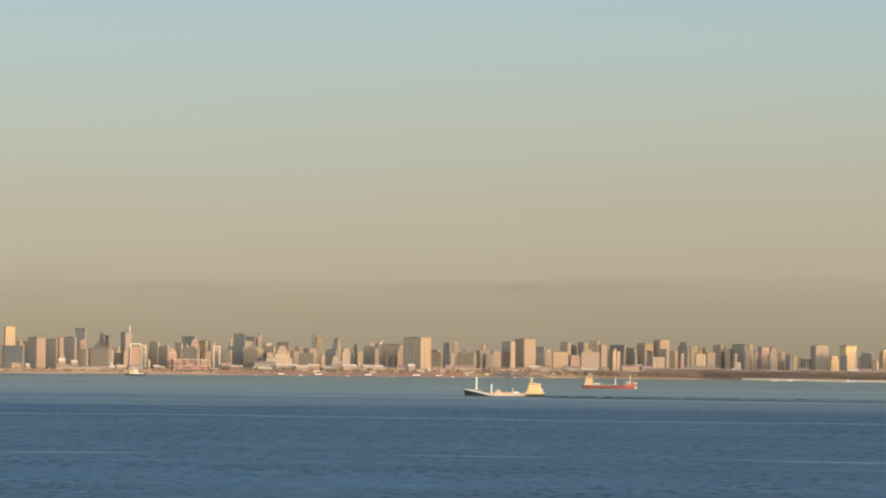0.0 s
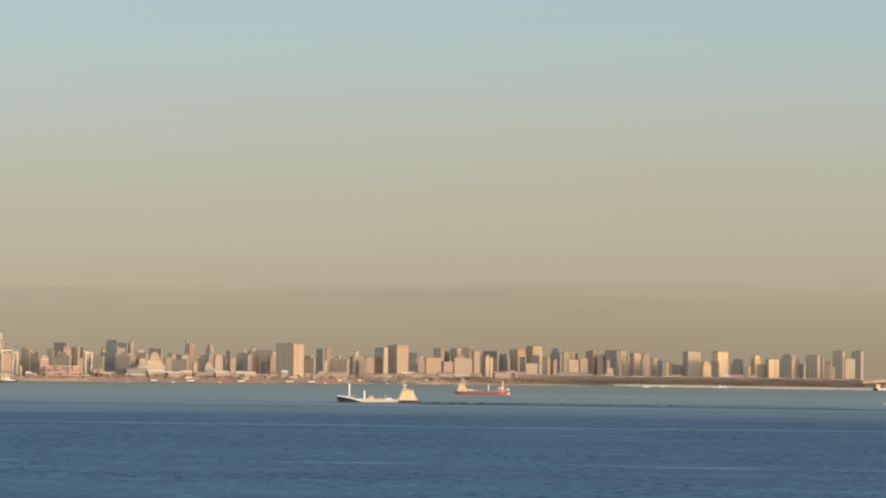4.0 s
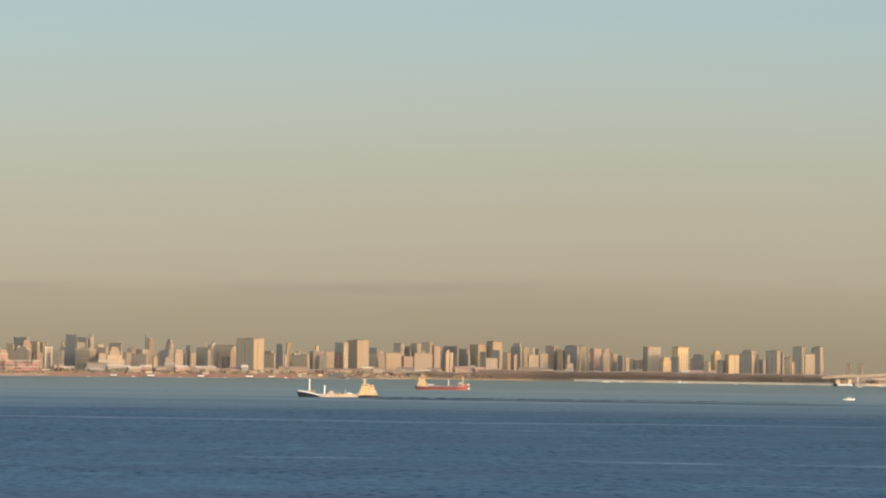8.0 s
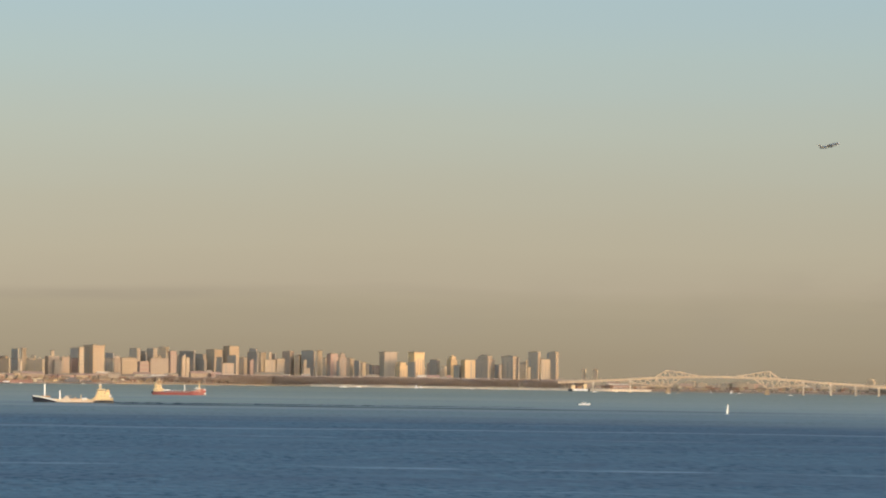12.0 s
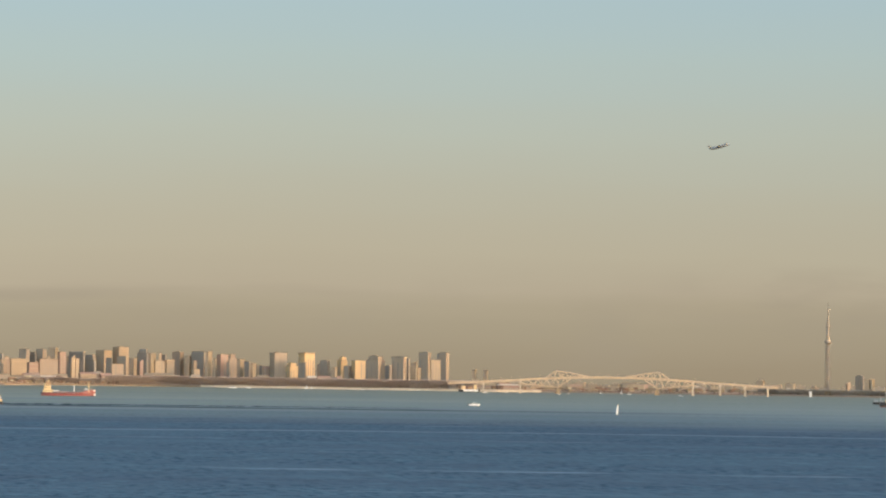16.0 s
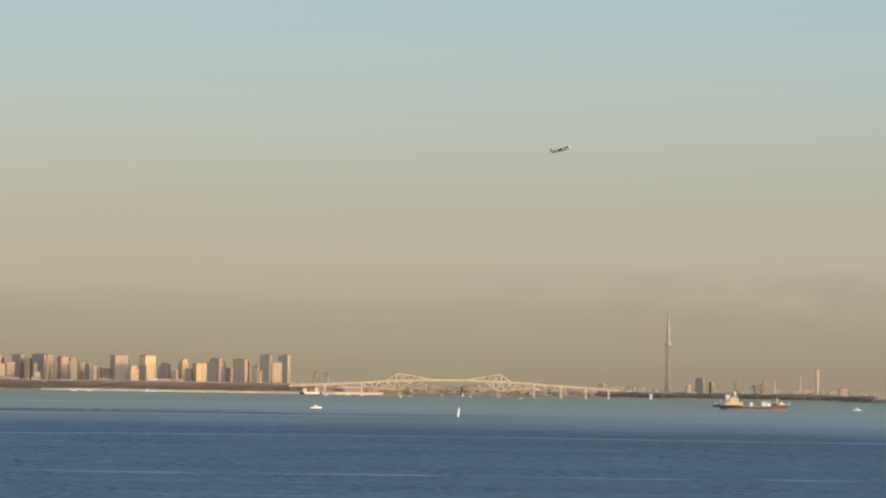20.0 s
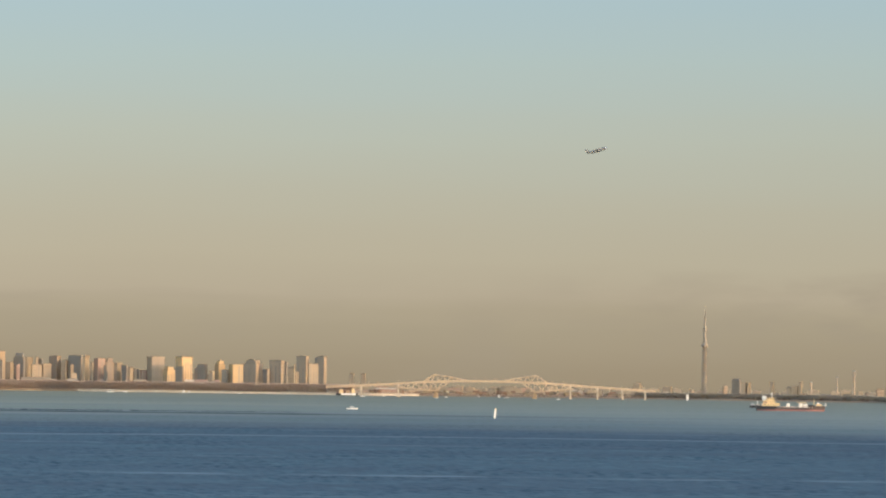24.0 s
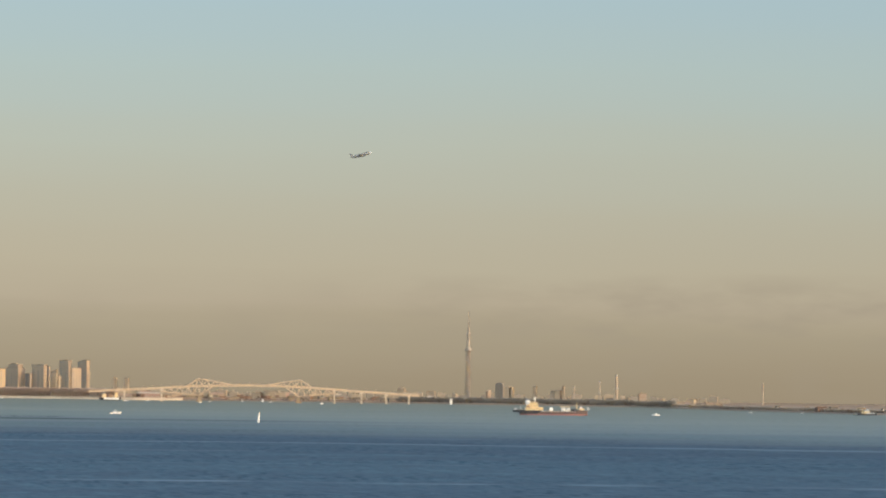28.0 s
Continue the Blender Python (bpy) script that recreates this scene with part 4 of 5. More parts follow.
shed(12.090, 4425, 5.1, 9.9, GREY)
shed(12.167, 4425, 6.4, 11.3, PALE)
shed(12.314, 4425, 12.8, 3.5, SAND)
shed(12.571, 4420, 12.8, 3.1, SAND)
shed(12.905, 4395, 11.5, 5.6, PALE)
shed(13.059, 4395, 6.4, 3.8, PALE)
shed(13.230, 4390, 8.9, 2.7, SAND)
shed(13.363, 4385, 9.5, 4.2, CREAM)
shed(13.465, 4405, 4.5, 8.8, CREAM)
shed(13.598, 4405, 12.8, 3.0, SAND)
shed(13.932, 4395, 14.0, 6.7, SAND)
shed(14.146, 4390, 12.7, 4.3, SAND)
shed(14.342, 4385, 14.0, 5.2, CREAM)
shed(16.735, 4290, 3.7, 4.3, SAND)
shed(17.222, 4205, 12.7, 5.4, CREAM)
shed(17.032, 4260, 8.6, 5.2, GREY)
shed(17.374, 4200, 6.1, 6.0, SAND)
shed(17.878, 4115, 16.6, 4.6, SAND)


def arch_building():
    """Dark block with a rounded top."""
    ob = thing("arched_tower_block", "dark hazy tower block with a rounded top", "building", place(14.515, 4700, 1.0, -42))
    bm = bmesh.new()
    pts = [(-6.6, 0), (-6.6, 20)] + [(-6.6 * math.cos(math.pi * k / 12), 20 + 3.2 * math.sin(math.pi * k / 12)) for k in range(1, 12)] + [(6.6, 20), (6.6, 0)]
    front = [bm.verts.new((x, 0, z)) for x, z in pts]
    back = [bm.verts.new((x, 1.5, z)) for x, z in pts]
    bm.faces.new(front)
    bm.faces.new(back[::-1])
    for k in range(len(pts)):
        j = (k + 1) % len(pts)
        bm.faces.new((front[k], back[k], back[j], front[j]))
    part("wall", bm, GREY, ob)
    part("core", boxes((-0.8, 0.8, -0.3, 0.1, 0, 20)), GREY, ob)


arch_building()


def tent():
    ob = thing("white_tent_roof", "white peaked tent roof near the waterfront", "tent", place(-4.99, 4235, 5.0, 10))
    bm = bmesh.new()
    base = [bm.verts.new((5 * math.cos(math.pi * k / 4), 4 * math.sin(math.pi * k / 4), 2.0)) for k in range(8)]
    mid = [bm.verts.new((2 * math.cos(math.pi * k / 4) - 0.6, 1.6 * math.sin(math.pi * k / 4), 5.2)) for k in range(8)]
    top = bm.verts.new((-0.9, 0, 9.2))
    for k in range(8):
        bm.faces.new((base[k], base[(k + 1) % 8], mid[(k + 1) % 8], mid[k]))
        bm.faces.new((mid[k], mid[(k + 1) % 8], top))
    bm.faces.new(base[::-1])
    part("canopy", bm, SEAWALL, ob)
    for k in range(8):
        x, y = 4.8 * math.cos(math.pi * k / 4), 3.8 * math.sin(math.pi * k / 4)
        part("post", tubes(((x, y, -1), (x, y, 2.1), 0.15), sides=6), GREY_STEEL, ob)


tent()


def gate_frame(bearing, dist, wide, height, turn=12):
    """A pale frame of two columns and a beam in front of a building."""
    ob = thing("gantry_frame", "pale concrete portal frame among the waterfront buildings", "gantry", place(bearing, dist, 1.0, turn), "portal frames")
    w = wide / 2
    for x in (-w, w):
        part("column", boxes((x - 0.65, x + 0.65, -0.9, 0.9, -1, height)), SEAWALL, ob)
    part("beam", boxes((-w - 1.1, w + 1.1, -1.0, 1.0, height - 0.1, height + 1.1)), SEAWALL, ob)


gate_frame(-4.640, 4275, 11.5, 32.4)
gate_frame(-4.520, 4275, 4.5, 30.6)
gate_frame(-3.414, 4322, 7.1, 30.9)


def lattice_frame(bearing, dist, wide, height, levels, columns, turn=10):
    """Open reddish frame of decks and columns with a few pale panels."""
    rng = random.Random(int(bearing * 100) + levels)
    ob = thing("steel_frame_building", "reddish open steel frame of several decks on the waterfront", "building", place(bearing, dist, 3.0, turn), "reddish waterfront frames")
    deep = wide * 0.35
    for k in range(levels + 1):
        z = height * k / levels
        part("floor_deck", boxes((-wide / 2 - 0.3, wide / 2 + 0.3, -0.3, deep + 0.3, z - 0.35, z + 0.35)), SALMON if k % 2 else SEAWALL, ob)
    for k in range(columns + 1):
        x = -wide / 2 + wide * k / columns
        part("column", boxes((x - 0.35, x + 0.35, -0.2, 0.5, -3, height)), SALMON, ob)
        part("column", boxes((x - 0.35, x + 0.35, deep - 0.5, deep + 0.2, -3, height)), SALMON, ob)
    for k in range(levels):
        for j in range(columns):
            if rng.random() < 0.7:
                x, z = -wide / 2 + wide * j / columns, height * k / levels
                part("infill_panel", boxes((x + 0.4, x + wide / columns - 0.4, 0.1, 0.4, z + 0.35, z + height / levels * rng.uniform(0.5, 0.9))), rng.choice((SALMON, SALMON, PALE, DECK_RED, ROSE)), ob)


lattice_frame(-3.791, 4262, 40, 14.0, 4, 9)
lattice_frame(-4.081, 4266, 9.0, 21.5, 6, 2)


def clutter(b0, b1, near, far, base, count, seed, tall, label):
    """Quayside odds and ends too small to tell apart: huts, crates, vehicles, low walls."""
    rng = random.Random(seed)
    verts, faces = [], []
    for _ in range(count):
        b = rng.uniform(b0, b1)
        r = shore(b) + rng.uniform(near, far)
        a = radians(b)
        w, h, d = rng.uniform(0.5, 3.2) * rng.choice((1, 1, 1.8)), rng.uniform(0.6, tall) * rng.choice((1, 0.6)), rng.uniform(1, 3)
        z = base + (rng.uniform(0, 1.0) if rng.random() < 0.4 else 0)
        o, t = len(verts), rng.uniform(0, 0.5) - a
        for q in (-1.5, h):
            for x, y in ((-w, -d), (w, -d), (w, d), (-w, d)):
                verts.append((r * math.sin(a) + x * math.cos(t) - y * math.sin(t), r * math.cos(a) + x * math.sin(t) + y * math.cos(t), z + q))
        faces += [tuple(o + i for i in f) for f in ((3, 2, 1, 0), (4, 5, 6, 7), (0, 1, 5, 4), (1, 2, 6, 5), (2, 3, 7, 6), (3, 0, 4, 7))]
    me = bpy.data.meshes.new("quay_clutter")
    me.from_pydata(verts, [], faces)
    me.materials.append(CLUTTER)
    tagged(new("quay_clutter", me), label, "clutter", kind="stuff")


clutter(-7.5, -4.3, 14, 24, 3.2, 120, 35, 1.3, "low brown banks and small huts along the runway edge")
clutter(-4.3, 3.3, 14, 24, 3.4, 440, 31, 2.6, "reddish and dark quayside huts, crates and vehicles with a few white ones")
clutter(-7.5, -4.3, 26, 60, 4.2, 110, 36, 2.6, "scattered low brown sheds on the airport ground")
clutter(-4.3, 3.3, 26, 60, 4.6, 380, 32, 5.5, "small low brown and pale buildings crowded behind the quay")
clutter(8.8, 13.2, 14, 60, 1.6, 420, 33, 5.0, "small brown and pale harbour buildings behind the bridge")
clutter(13.2, 20.5, 20, 60, 2.2, 160, 34, 4.0, "scattered small pale buildings on the far shore")


# ---- broadcast tower and chimneys ----
def broadcast_tower():
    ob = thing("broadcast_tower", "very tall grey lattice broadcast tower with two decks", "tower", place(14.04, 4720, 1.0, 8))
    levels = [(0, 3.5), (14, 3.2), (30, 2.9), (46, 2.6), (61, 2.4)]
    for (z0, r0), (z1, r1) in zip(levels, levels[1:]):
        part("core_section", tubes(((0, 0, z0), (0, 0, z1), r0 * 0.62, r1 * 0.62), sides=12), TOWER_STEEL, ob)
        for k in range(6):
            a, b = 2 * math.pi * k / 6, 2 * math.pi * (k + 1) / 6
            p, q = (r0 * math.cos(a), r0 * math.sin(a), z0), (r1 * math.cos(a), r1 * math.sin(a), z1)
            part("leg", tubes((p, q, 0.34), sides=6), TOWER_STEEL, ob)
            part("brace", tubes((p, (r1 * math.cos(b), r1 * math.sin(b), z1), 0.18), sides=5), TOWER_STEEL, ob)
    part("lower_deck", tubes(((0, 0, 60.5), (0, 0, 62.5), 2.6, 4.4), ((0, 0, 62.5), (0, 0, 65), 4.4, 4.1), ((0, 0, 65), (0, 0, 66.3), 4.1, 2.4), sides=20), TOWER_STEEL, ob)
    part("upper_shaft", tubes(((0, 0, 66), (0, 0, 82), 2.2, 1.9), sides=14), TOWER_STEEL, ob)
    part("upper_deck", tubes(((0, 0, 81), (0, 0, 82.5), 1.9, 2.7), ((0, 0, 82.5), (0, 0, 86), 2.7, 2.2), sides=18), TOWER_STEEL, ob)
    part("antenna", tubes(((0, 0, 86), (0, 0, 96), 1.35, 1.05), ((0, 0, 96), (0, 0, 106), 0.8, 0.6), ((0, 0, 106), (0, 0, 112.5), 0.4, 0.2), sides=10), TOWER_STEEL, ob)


broadcast_tower()


def chimney(bearing, dist, height, radius, mat, bands=False):
    ob = thing("chimney", "tall slender pale industrial chimney standing behind the shore", "chimney", place(bearing, dist, 0.5), "waterfront chimneys")
    part("shaft", tubes(((0, 0, -1), (0, 0, height), radius * 1.15, radius * 0.9), sides=14), mat, ob)
    part("rim", tubes(((0, 0, height - 0.6), (0, 0, height + 0.3), radius * 1.05), sides=14), GREY_STEEL, ob)
    part("plinth", boxes((-radius * 2, radius * 2, -radius * 2, radius * 2, -1, 2.2, 0.2)), CONCRETE, ob)
    for k in range(3 if bands else 1):
        z = height * (0.55 + 0.16 * k)
        part("platform", tubes(((0, 0, z), (0, 0, z + 0.4), radius * 1.5), sides=12), GREY_STEEL, ob)


chimney(15.65, 4480, 21.0, 1.3, CHIMNEY)
chimney(16.04, 4470, 27.4, 0.85, CHIMNEY)
chimney(16.295, 4480, 35.0, 1.6, CHIMNEY)
chimney(18.508, 4400, 27.8, 0.85, CHIMNEY)


def pillar(bearing, dist, height, half):
    ob = thing("harbour_pillar", "short white navigation pillar at the water's edge", "navigation mark", place(bearing, dist, 0))
    part("column", boxes((-half, half, -half, half, -2, height, 0.2)), WHITE, ob)
    part("cap", boxes((-half * 1.3, half * 1.3, -half * 1.3, half * 1.3, height, height + 0.5, 0.1)), WHITE, ob)


pillar(13.787, 4290, 5.8, 1.3)


# ---- ships ----
def smooth(v):
    v = max(0.0, min(1.0, v))
    return v * v * (3 - 2 * v)


def hull_mesh(length, beam, mid, bow, stern, z_low=-1.5, grow=0.0, z_top=None, fore=0.80, aft=0.24, rise=0.12):
    """Hull from stern (x=0) to bow (x=length); z_top cuts it off level, for the lower band of paint; rise: how long the sheer to the bow is."""
    bm = bmesh.new()
    cols = []
    n = 30
    for i in range(n + 1):
        s = i / n
        w = beam / 2 * min(1.0, 0.62 + 3.2 * s) * (1 - max(0.0, (s - 0.72) / 0.28) ** 2.2) + 0.04 + grow
        top = mid + (bow - mid) * smooth((s - fore + 0.06) / rise) + (stern - mid) * smooth((aft - s) / 0.06)
        if z_top is not None:
            top = min(top, z_top)
        rake = 0.045 * length * max(0.0, (s - 0.85) / 0.15)
        x = length * (0.955 * s)
        cols.append([bm.verts.new((x + rake * k, w * f * sy, z)) for sy, k, f, z in
                     ((-1, 0, 0.7, z_low), (-1, 0.4, 0.97, 0.1), (-1, 1, 1.0 + 0.08 * max(0, s - 0.8), top), (1, 1, 1.0 + 0.08 * max(0, s - 0.8), top), (1, 0.4, 0.97, 0.1), (1, 0, 0.7, z_low))])
    for p, q in zip(cols, cols[1:]):
        for k in range(6):
            bm.faces.new((p[k], q[k], q[(k + 1) % 6], p[(k + 1) % 6]))
    bm.faces.new(cols[0])
    bm.faces.new(cols[-1][::-1])
    return bm


def deck_house(ob, x0, x1, half, z0, tiers, mat, bridge_front=1):
    """Tiered accommodation; tiers: (inset aft, inset fore, height)."""
    z = z0
    for k, (a, f, h) in enumerate(tiers):
        w = half * (1 - 0.08 * k)
        p = part("accommodation_deck", boxes((x0 + a, x1 - f, -w, w, z, z + h, 0.12)), mat, ob)
        part("deck_edge", boxes((x0 + a - 0.4, x1 - f + 0.4, -w - 0.4, w + 0.4, z + h, z + h + 0.18)), mat, ob)
        count = max(2, int((x1 - f - x0 - a) / 2.2))
        for j in range(count):
            x = x0 + a + (x1 - f - x0 - a) * (j + 0.5) / count
            for y in (-w - 0.03, w + 0.03):
                part("porthole", boxes((x - 0.3, x + 0.3, y - 0.03, y + 0.03, z + h * 0.45, z + h * 0.75)), WINDOW_DARK, p)
        z += h + 0.18
    return z


def railing(ob, x0, x1, y, z):
    rows = [((x0, y, z + 0.9), (x1, y, z + 0.9), 0.05), ((x0, y, z + 0.45), (x1, y, z + 0.45), 0.04)]
    n = max(2, int((x1 - x0) / 2.5))
    rows += [((x0 + (x1 - x0) * k / n, y, z - 0.1), (x0 + (x1 - x0) * k / n, y, z + 0.9), 0.05) for k in range(n + 1)]
    part("railing", tubes(*rows, sides=4), WHITE, ob)


def centred(ob, base):
    """Hang the parts of the inner frame directly on the ship, shifted to its middle."""
    for c in list(base.children):
        c.parent = ob
        c.location.x += base.location.x
    bpy.data.objects.remove(base)


def black_tanker():
    """Small coastal tanker with a black hull, low waist and cream accommodation aft."""
    ob = thing("coastal_tanker", "small coastal tanker with black hull, tan waist and cream superstructure aft", "ship", place(0.958, 2845, 0, 180 + 3))
    L = 61.5
    ob_ = base = new("inner")
    base.location.x = -L / 2
    part("hull", hull_mesh(L, 10.0, 1.2, 4.4, 1.9, fore=0.76, rise=0.30), BLACK_PAINT, ob_)
    part("boot_top", hull_mesh(L, 10.0, 1.2, 4.4, 1.9, -1.5, 0.05, 0.35), HULL_BROWN, ob_)
    bm = bmesh.new()
    for y in (-1, 1):
        rows = []
        for k in range(9):
            f = 0.74 + 0.245 * k / 8
            w = 5.0 * (1 - max(0.0, (f - 0.72) / 0.28) ** 2.2) + 0.14
            z = 1.2 + 3.2 * smooth((f - 0.70) / 0.30)
            rows.append([bm.verts.new((L * f * 0.955 + 0.045 * L * max(0.0, (f - 0.85) / 0.15) + 0.1, y * q, z + h)) for q, h in ((w, -0.15), (w, 0.75), (w - 0.35, 0.75), (w - 0.35, -0.15))])
        for p, q in zip(rows, rows[1:]):
            for i in range(4):
                bm.faces.new((p[i], q[i], q[(i + 1) % 4], p[(i + 1) % 4]))
    part("bow_bulwark", bm, WHITE, ob_, "white bulwark rising round the bow")
    part("waist_plating", boxes((15.5, 43.5, -5.08, -4.85, 0.35, 1.9), (15.5, 43.5, 4.85, 5.08, 0.35, 1.9)), SEAWALL, ob_, "pale tan plating along the low waist")
    part("main_deck", boxes((14, 46, -4.4, 4.4, 1.3, 1.7)), TAN_PAINT, ob_)
    part("forecastle", boxes((47.5, 54.5, -2.6, 2.6, 3.6, 5.0, 0.2)), TAN_PAINT, ob_)
    top = deck_house(ob_, 0.6, 15.6, 4.3, 2.0, ((0.2, 0, 1.6), (2.6, 1.8, 2.0), (5.6, 2.6, 2.0)), CREAM_PAINT)
    wheel = part("wheelhouse", boxes((6.6, 12.6, -3.7, 3.7, top, top + 2.3, 0.15)), CREAM_PAINT, ob_)
    for k in range(5):
        y = -3.2 + 1.6 * k
        part("window", boxes((12.6, 12.66, y - 0.6, y + 0.6, top + 1.0, top + 1.8)), WINDOW_DARK, wheel)
    for k in range(3):
        x = 8.4 + 1.5 * k
        part("window", boxes((x - 0.5, x + 0.5, -3.76, -3.7, top + 1.0, top + 1.8), (x - 0.5, x + 0.5, 3.7, 3.76, top + 1.0, top + 1.8)), WINDOW_DARK, wheel)
    part("bridge_wing", boxes((9.6, 11.8, -4.7, 4.7, top - 0.1, top + 0.9, 0.1)), CREAM_PAINT, ob_)
    part("funnel", boxes((3.2, 5.8, -1.4, 1.4, 5.8, 9.9, 0.35)), CREAM_PAINT, ob_)
    part("funnel_band", boxes((3.1, 5.9, -1.5, 1.5, 8.3, 8.9)), TAN_PAINT, ob_)
    part("funnel_cap", boxes((3.5, 5.5, -1.1, 1.1, 9.9, 10.3, 0.1)), BLACK_PAINT, ob_)
    part("radar_mast", tubes(((10.2, 0, top + 2.2), (10.2, 0, top + 6.4), 0.55, 0.3), ((8.8, 0, top + 4.2), (11.8, 0, top + 4.2), 0.22)), CREAM_PAINT, ob_)
    part("radar", boxes((9.0, 11.4, -0.3, 0.3, top + 5.2, top + 5.8)), WHITE, ob_)
    part("lifeboat", boxes((1.8, 4.0, -4.9, -3.8, 4.6, 5.6, 0.3), (1.8, 4.0, 3.8, 4.9, 4.6, 5.6, 0.3)), WHITE, ob_)
    part("davit", tubes(((1.6, -4.3, 4.3), (1.6, -4.6, 6.6), 0.14), ((4.2, -4.3, 4.3), (4.2, -4.6, 6.6), 0.14)), CREAM_PAINT, ob_)
    part("foremast", tubes(((51.8, 0, 4.6), (51.8, 0, 13.9), 0.68, 0.48), sides=10), WHITE, ob_)
    part("mast_crosstree", tubes(((50.9, 0, 12.6), (52.7, 0, 12.6), 0.16), sides=6), WHITE, ob_)
    for y in (-1.6, 1.6):
        part("kingpost", tubes(((40.4, y, 1.6), (40.4, y, 8.6), 0.6, 0.5), sides=10), WHITE, ob_)
    part("kingpost_beam", boxes((39.8, 41.0, -2.2, 2.2, 7.8, 8.9, 0.1)), WHITE, ob_)
    part("cargo_boom", tubes(((40.0, 0, 3.0), (31.5, 0, 5.0), 0.2, 0.14), sides=6), TAN_PAINT, ob_)
    part("manifold", boxes((33.5, 38.0, -3.0, 3.0, 1.7, 3.8, 0.25)), SEAWALL, ob_)
    part("manifold_hood", boxes((34.0, 36.8, -2.0, 2.0, 3.8, 5.0, 0.3)), SEAWALL, ob_)
    part("deck_trunk", boxes((27.0, 32.0, -2.6, 2.6, 1.7, 2.9, 0.2)), TAN_PAINT, ob_)
    part("pump_house", boxes((20.0, 23.6, -2.0, 2.0, 1.7, 3.7, 0.2)), WHITE, ob_)
    part("vent_post", tubes(((24.6, 0, 1.7), (24.6, 0, 6.0), 0.32, 0.3), sides=8), CREAM_PAINT, ob_)
    part("vent_post", tubes(((29, 1.5, 1.7), (29, 1.5, 4.2), 0.25), sides=8), CREAM_PAINT, ob_)
    for y in (-2.8, -1.4, 0.0, 1.4, 2.8):
        part("deck_pipe", tubes(((16, y, 2.3), (45, y, 2.3), 0.22), sides=6), CREAM_PAINT, ob_)
    for k in range(8):
        x = 18 + 3.6 * k
        part("pipe_support", boxes((x - 0.12, x + 0.12, -3.2, 3.2, 1.7, 2.2)), GREY_STEEL, ob_)
    part("catwalk", boxes((15, 47, -0.5, 0.5, 3.0, 3.15)), TAN_PAINT, ob_)
    railing(ob_, 17, 43, -4.9, 2.0)
    railing(ob_, 0.5, 3, -3.6, 2.5)
    centred(ob, base)


black_tanker()


def red_coaster():
    ob = thing("cargo_ship", "small red cargo ship with cream wheelhouse aft and white bow", "ship", place(2.56, 3415, 0, -4))
    L = 49.0
    base = new("inner")
    base.location.x = -L / 2
    part("hull", hull_mesh(L, 8.6, 2.6, 5.4, 3.0, fore=0.74, rise=0.32), RED_PAINT, base)
    part("boot_top", hull_mesh(L, 8.6, 2.6, 5.4, 3.0, -1.5, 0.05, 0.4, fore=0.74, rise=0.32), DECK_RED, base)
    part("bow_marking", boxes((41.5, 48.6, -1.1, 1.1, 4.6, 5.9, 0.2)), WHITE, base, "white painted bow bulwark")
    part("stern_plate", boxes((-0.25, 3.0, -3.0, 3.0, 1.4, 3.3, 0.1)), BLACK_PAINT, base)
    for y in (-1, 1):
        bm = bmesh.new()
        rows = []
        for k in range(7):
            f = 0.80 + 0.18 * k / 6
            w = 4.3 * (1 - max(0.0, (f - 0.72) / 0.28) ** 2.2) + 0.14
            z = 2.6 + 2.8 * smooth((f - 0.68) / 0.32)
            rows.append([bm.verts.new((L * f * 0.955 + 0.045 * L * max(0.0, (f - 0.85) / 0.15) + 0.1, y * q, z + h)) for q, h in ((w, -0.2), (w, 0.9), (w - 0.3, 0.9), (w - 0.3, -0.2))])
        for p, q in zip(rows, rows[1:]):
            for i in range(4):
                bm.faces.new((p[i], q[i], q[(i + 1) % 4], p[(i + 1) % 4]))
        part("bow_rail", bm, FADED_RED, base, "pale red bulwark rising to the bow")
    top = deck_house(base, 1.5, 10.5, 3.5, 3.2, ((0, 0, 2.4), (1.0, 2.0, 2.3)), CREAM_PAINT)
    wheel = part("wheelhouse", boxes((4.0, 8.0, -3.2, 3.2, top, top + 2.2, 0.12)), CREAM_PAINT, base)
    for k in range(4):
        y = -2.4 + 1.6 * k
        part("window", boxes((8.0, 8.06, y - 0.6, y + 0.6, top + 1.0, top + 1.8)), WINDOW_DARK, wheel)
    for k in range(2):
        x = 5 + 1.7 * k
        part("window", boxes((x - 0.55, x + 0.55, -3.26, -3.2, top + 1.0, top + 1.8)), WINDOW_DARK, wheel)
    part("funnel", tubes(((3.0, 0, 7.5), (2.8, 0, 11.2), 1.1, 0.95), sides=12), CREAM_PAINT, base)
    part("radar_mast", tubes(((6.2, 0, top + 4), (6.2, 0, top + 6.6), 0.3, 0.18), ((4.9, 0, top + 4.2), (7.5, 0, top + 4.2), 0.2)), CREAM_PAINT, base)
    part("radar", boxes((5.2, 7.6, -0.3, 0.3, top + 4.9, top + 5.5)), CREAM_PAINT, base)
    for k in range(4):
        part("hatch_cover", boxes((12.5 + 6.9 * k, 18.6 + 6.9 * k, -3.1, 3.1, 3.0, 4.0, 0.15)), DECK_RED, base)
    part("locker", boxes((11.2, 16.0, -2.2, 2.2, 4.0, 5.0, 0.15)), WHITE, base)
    part("cargo_mast", tubes(((29.4, 0, 3.0), (29.4, 0, 9.6), 0.5, 0.4), sides=10), WHITE, base)
    for y in (-2.6, 2.6):
        part("gantry_leg", tubes(((42.6, y, 3.4), (42.6, y, 12.6), 0.35, 0.3), sides=8), CREAM_PAINT, base)
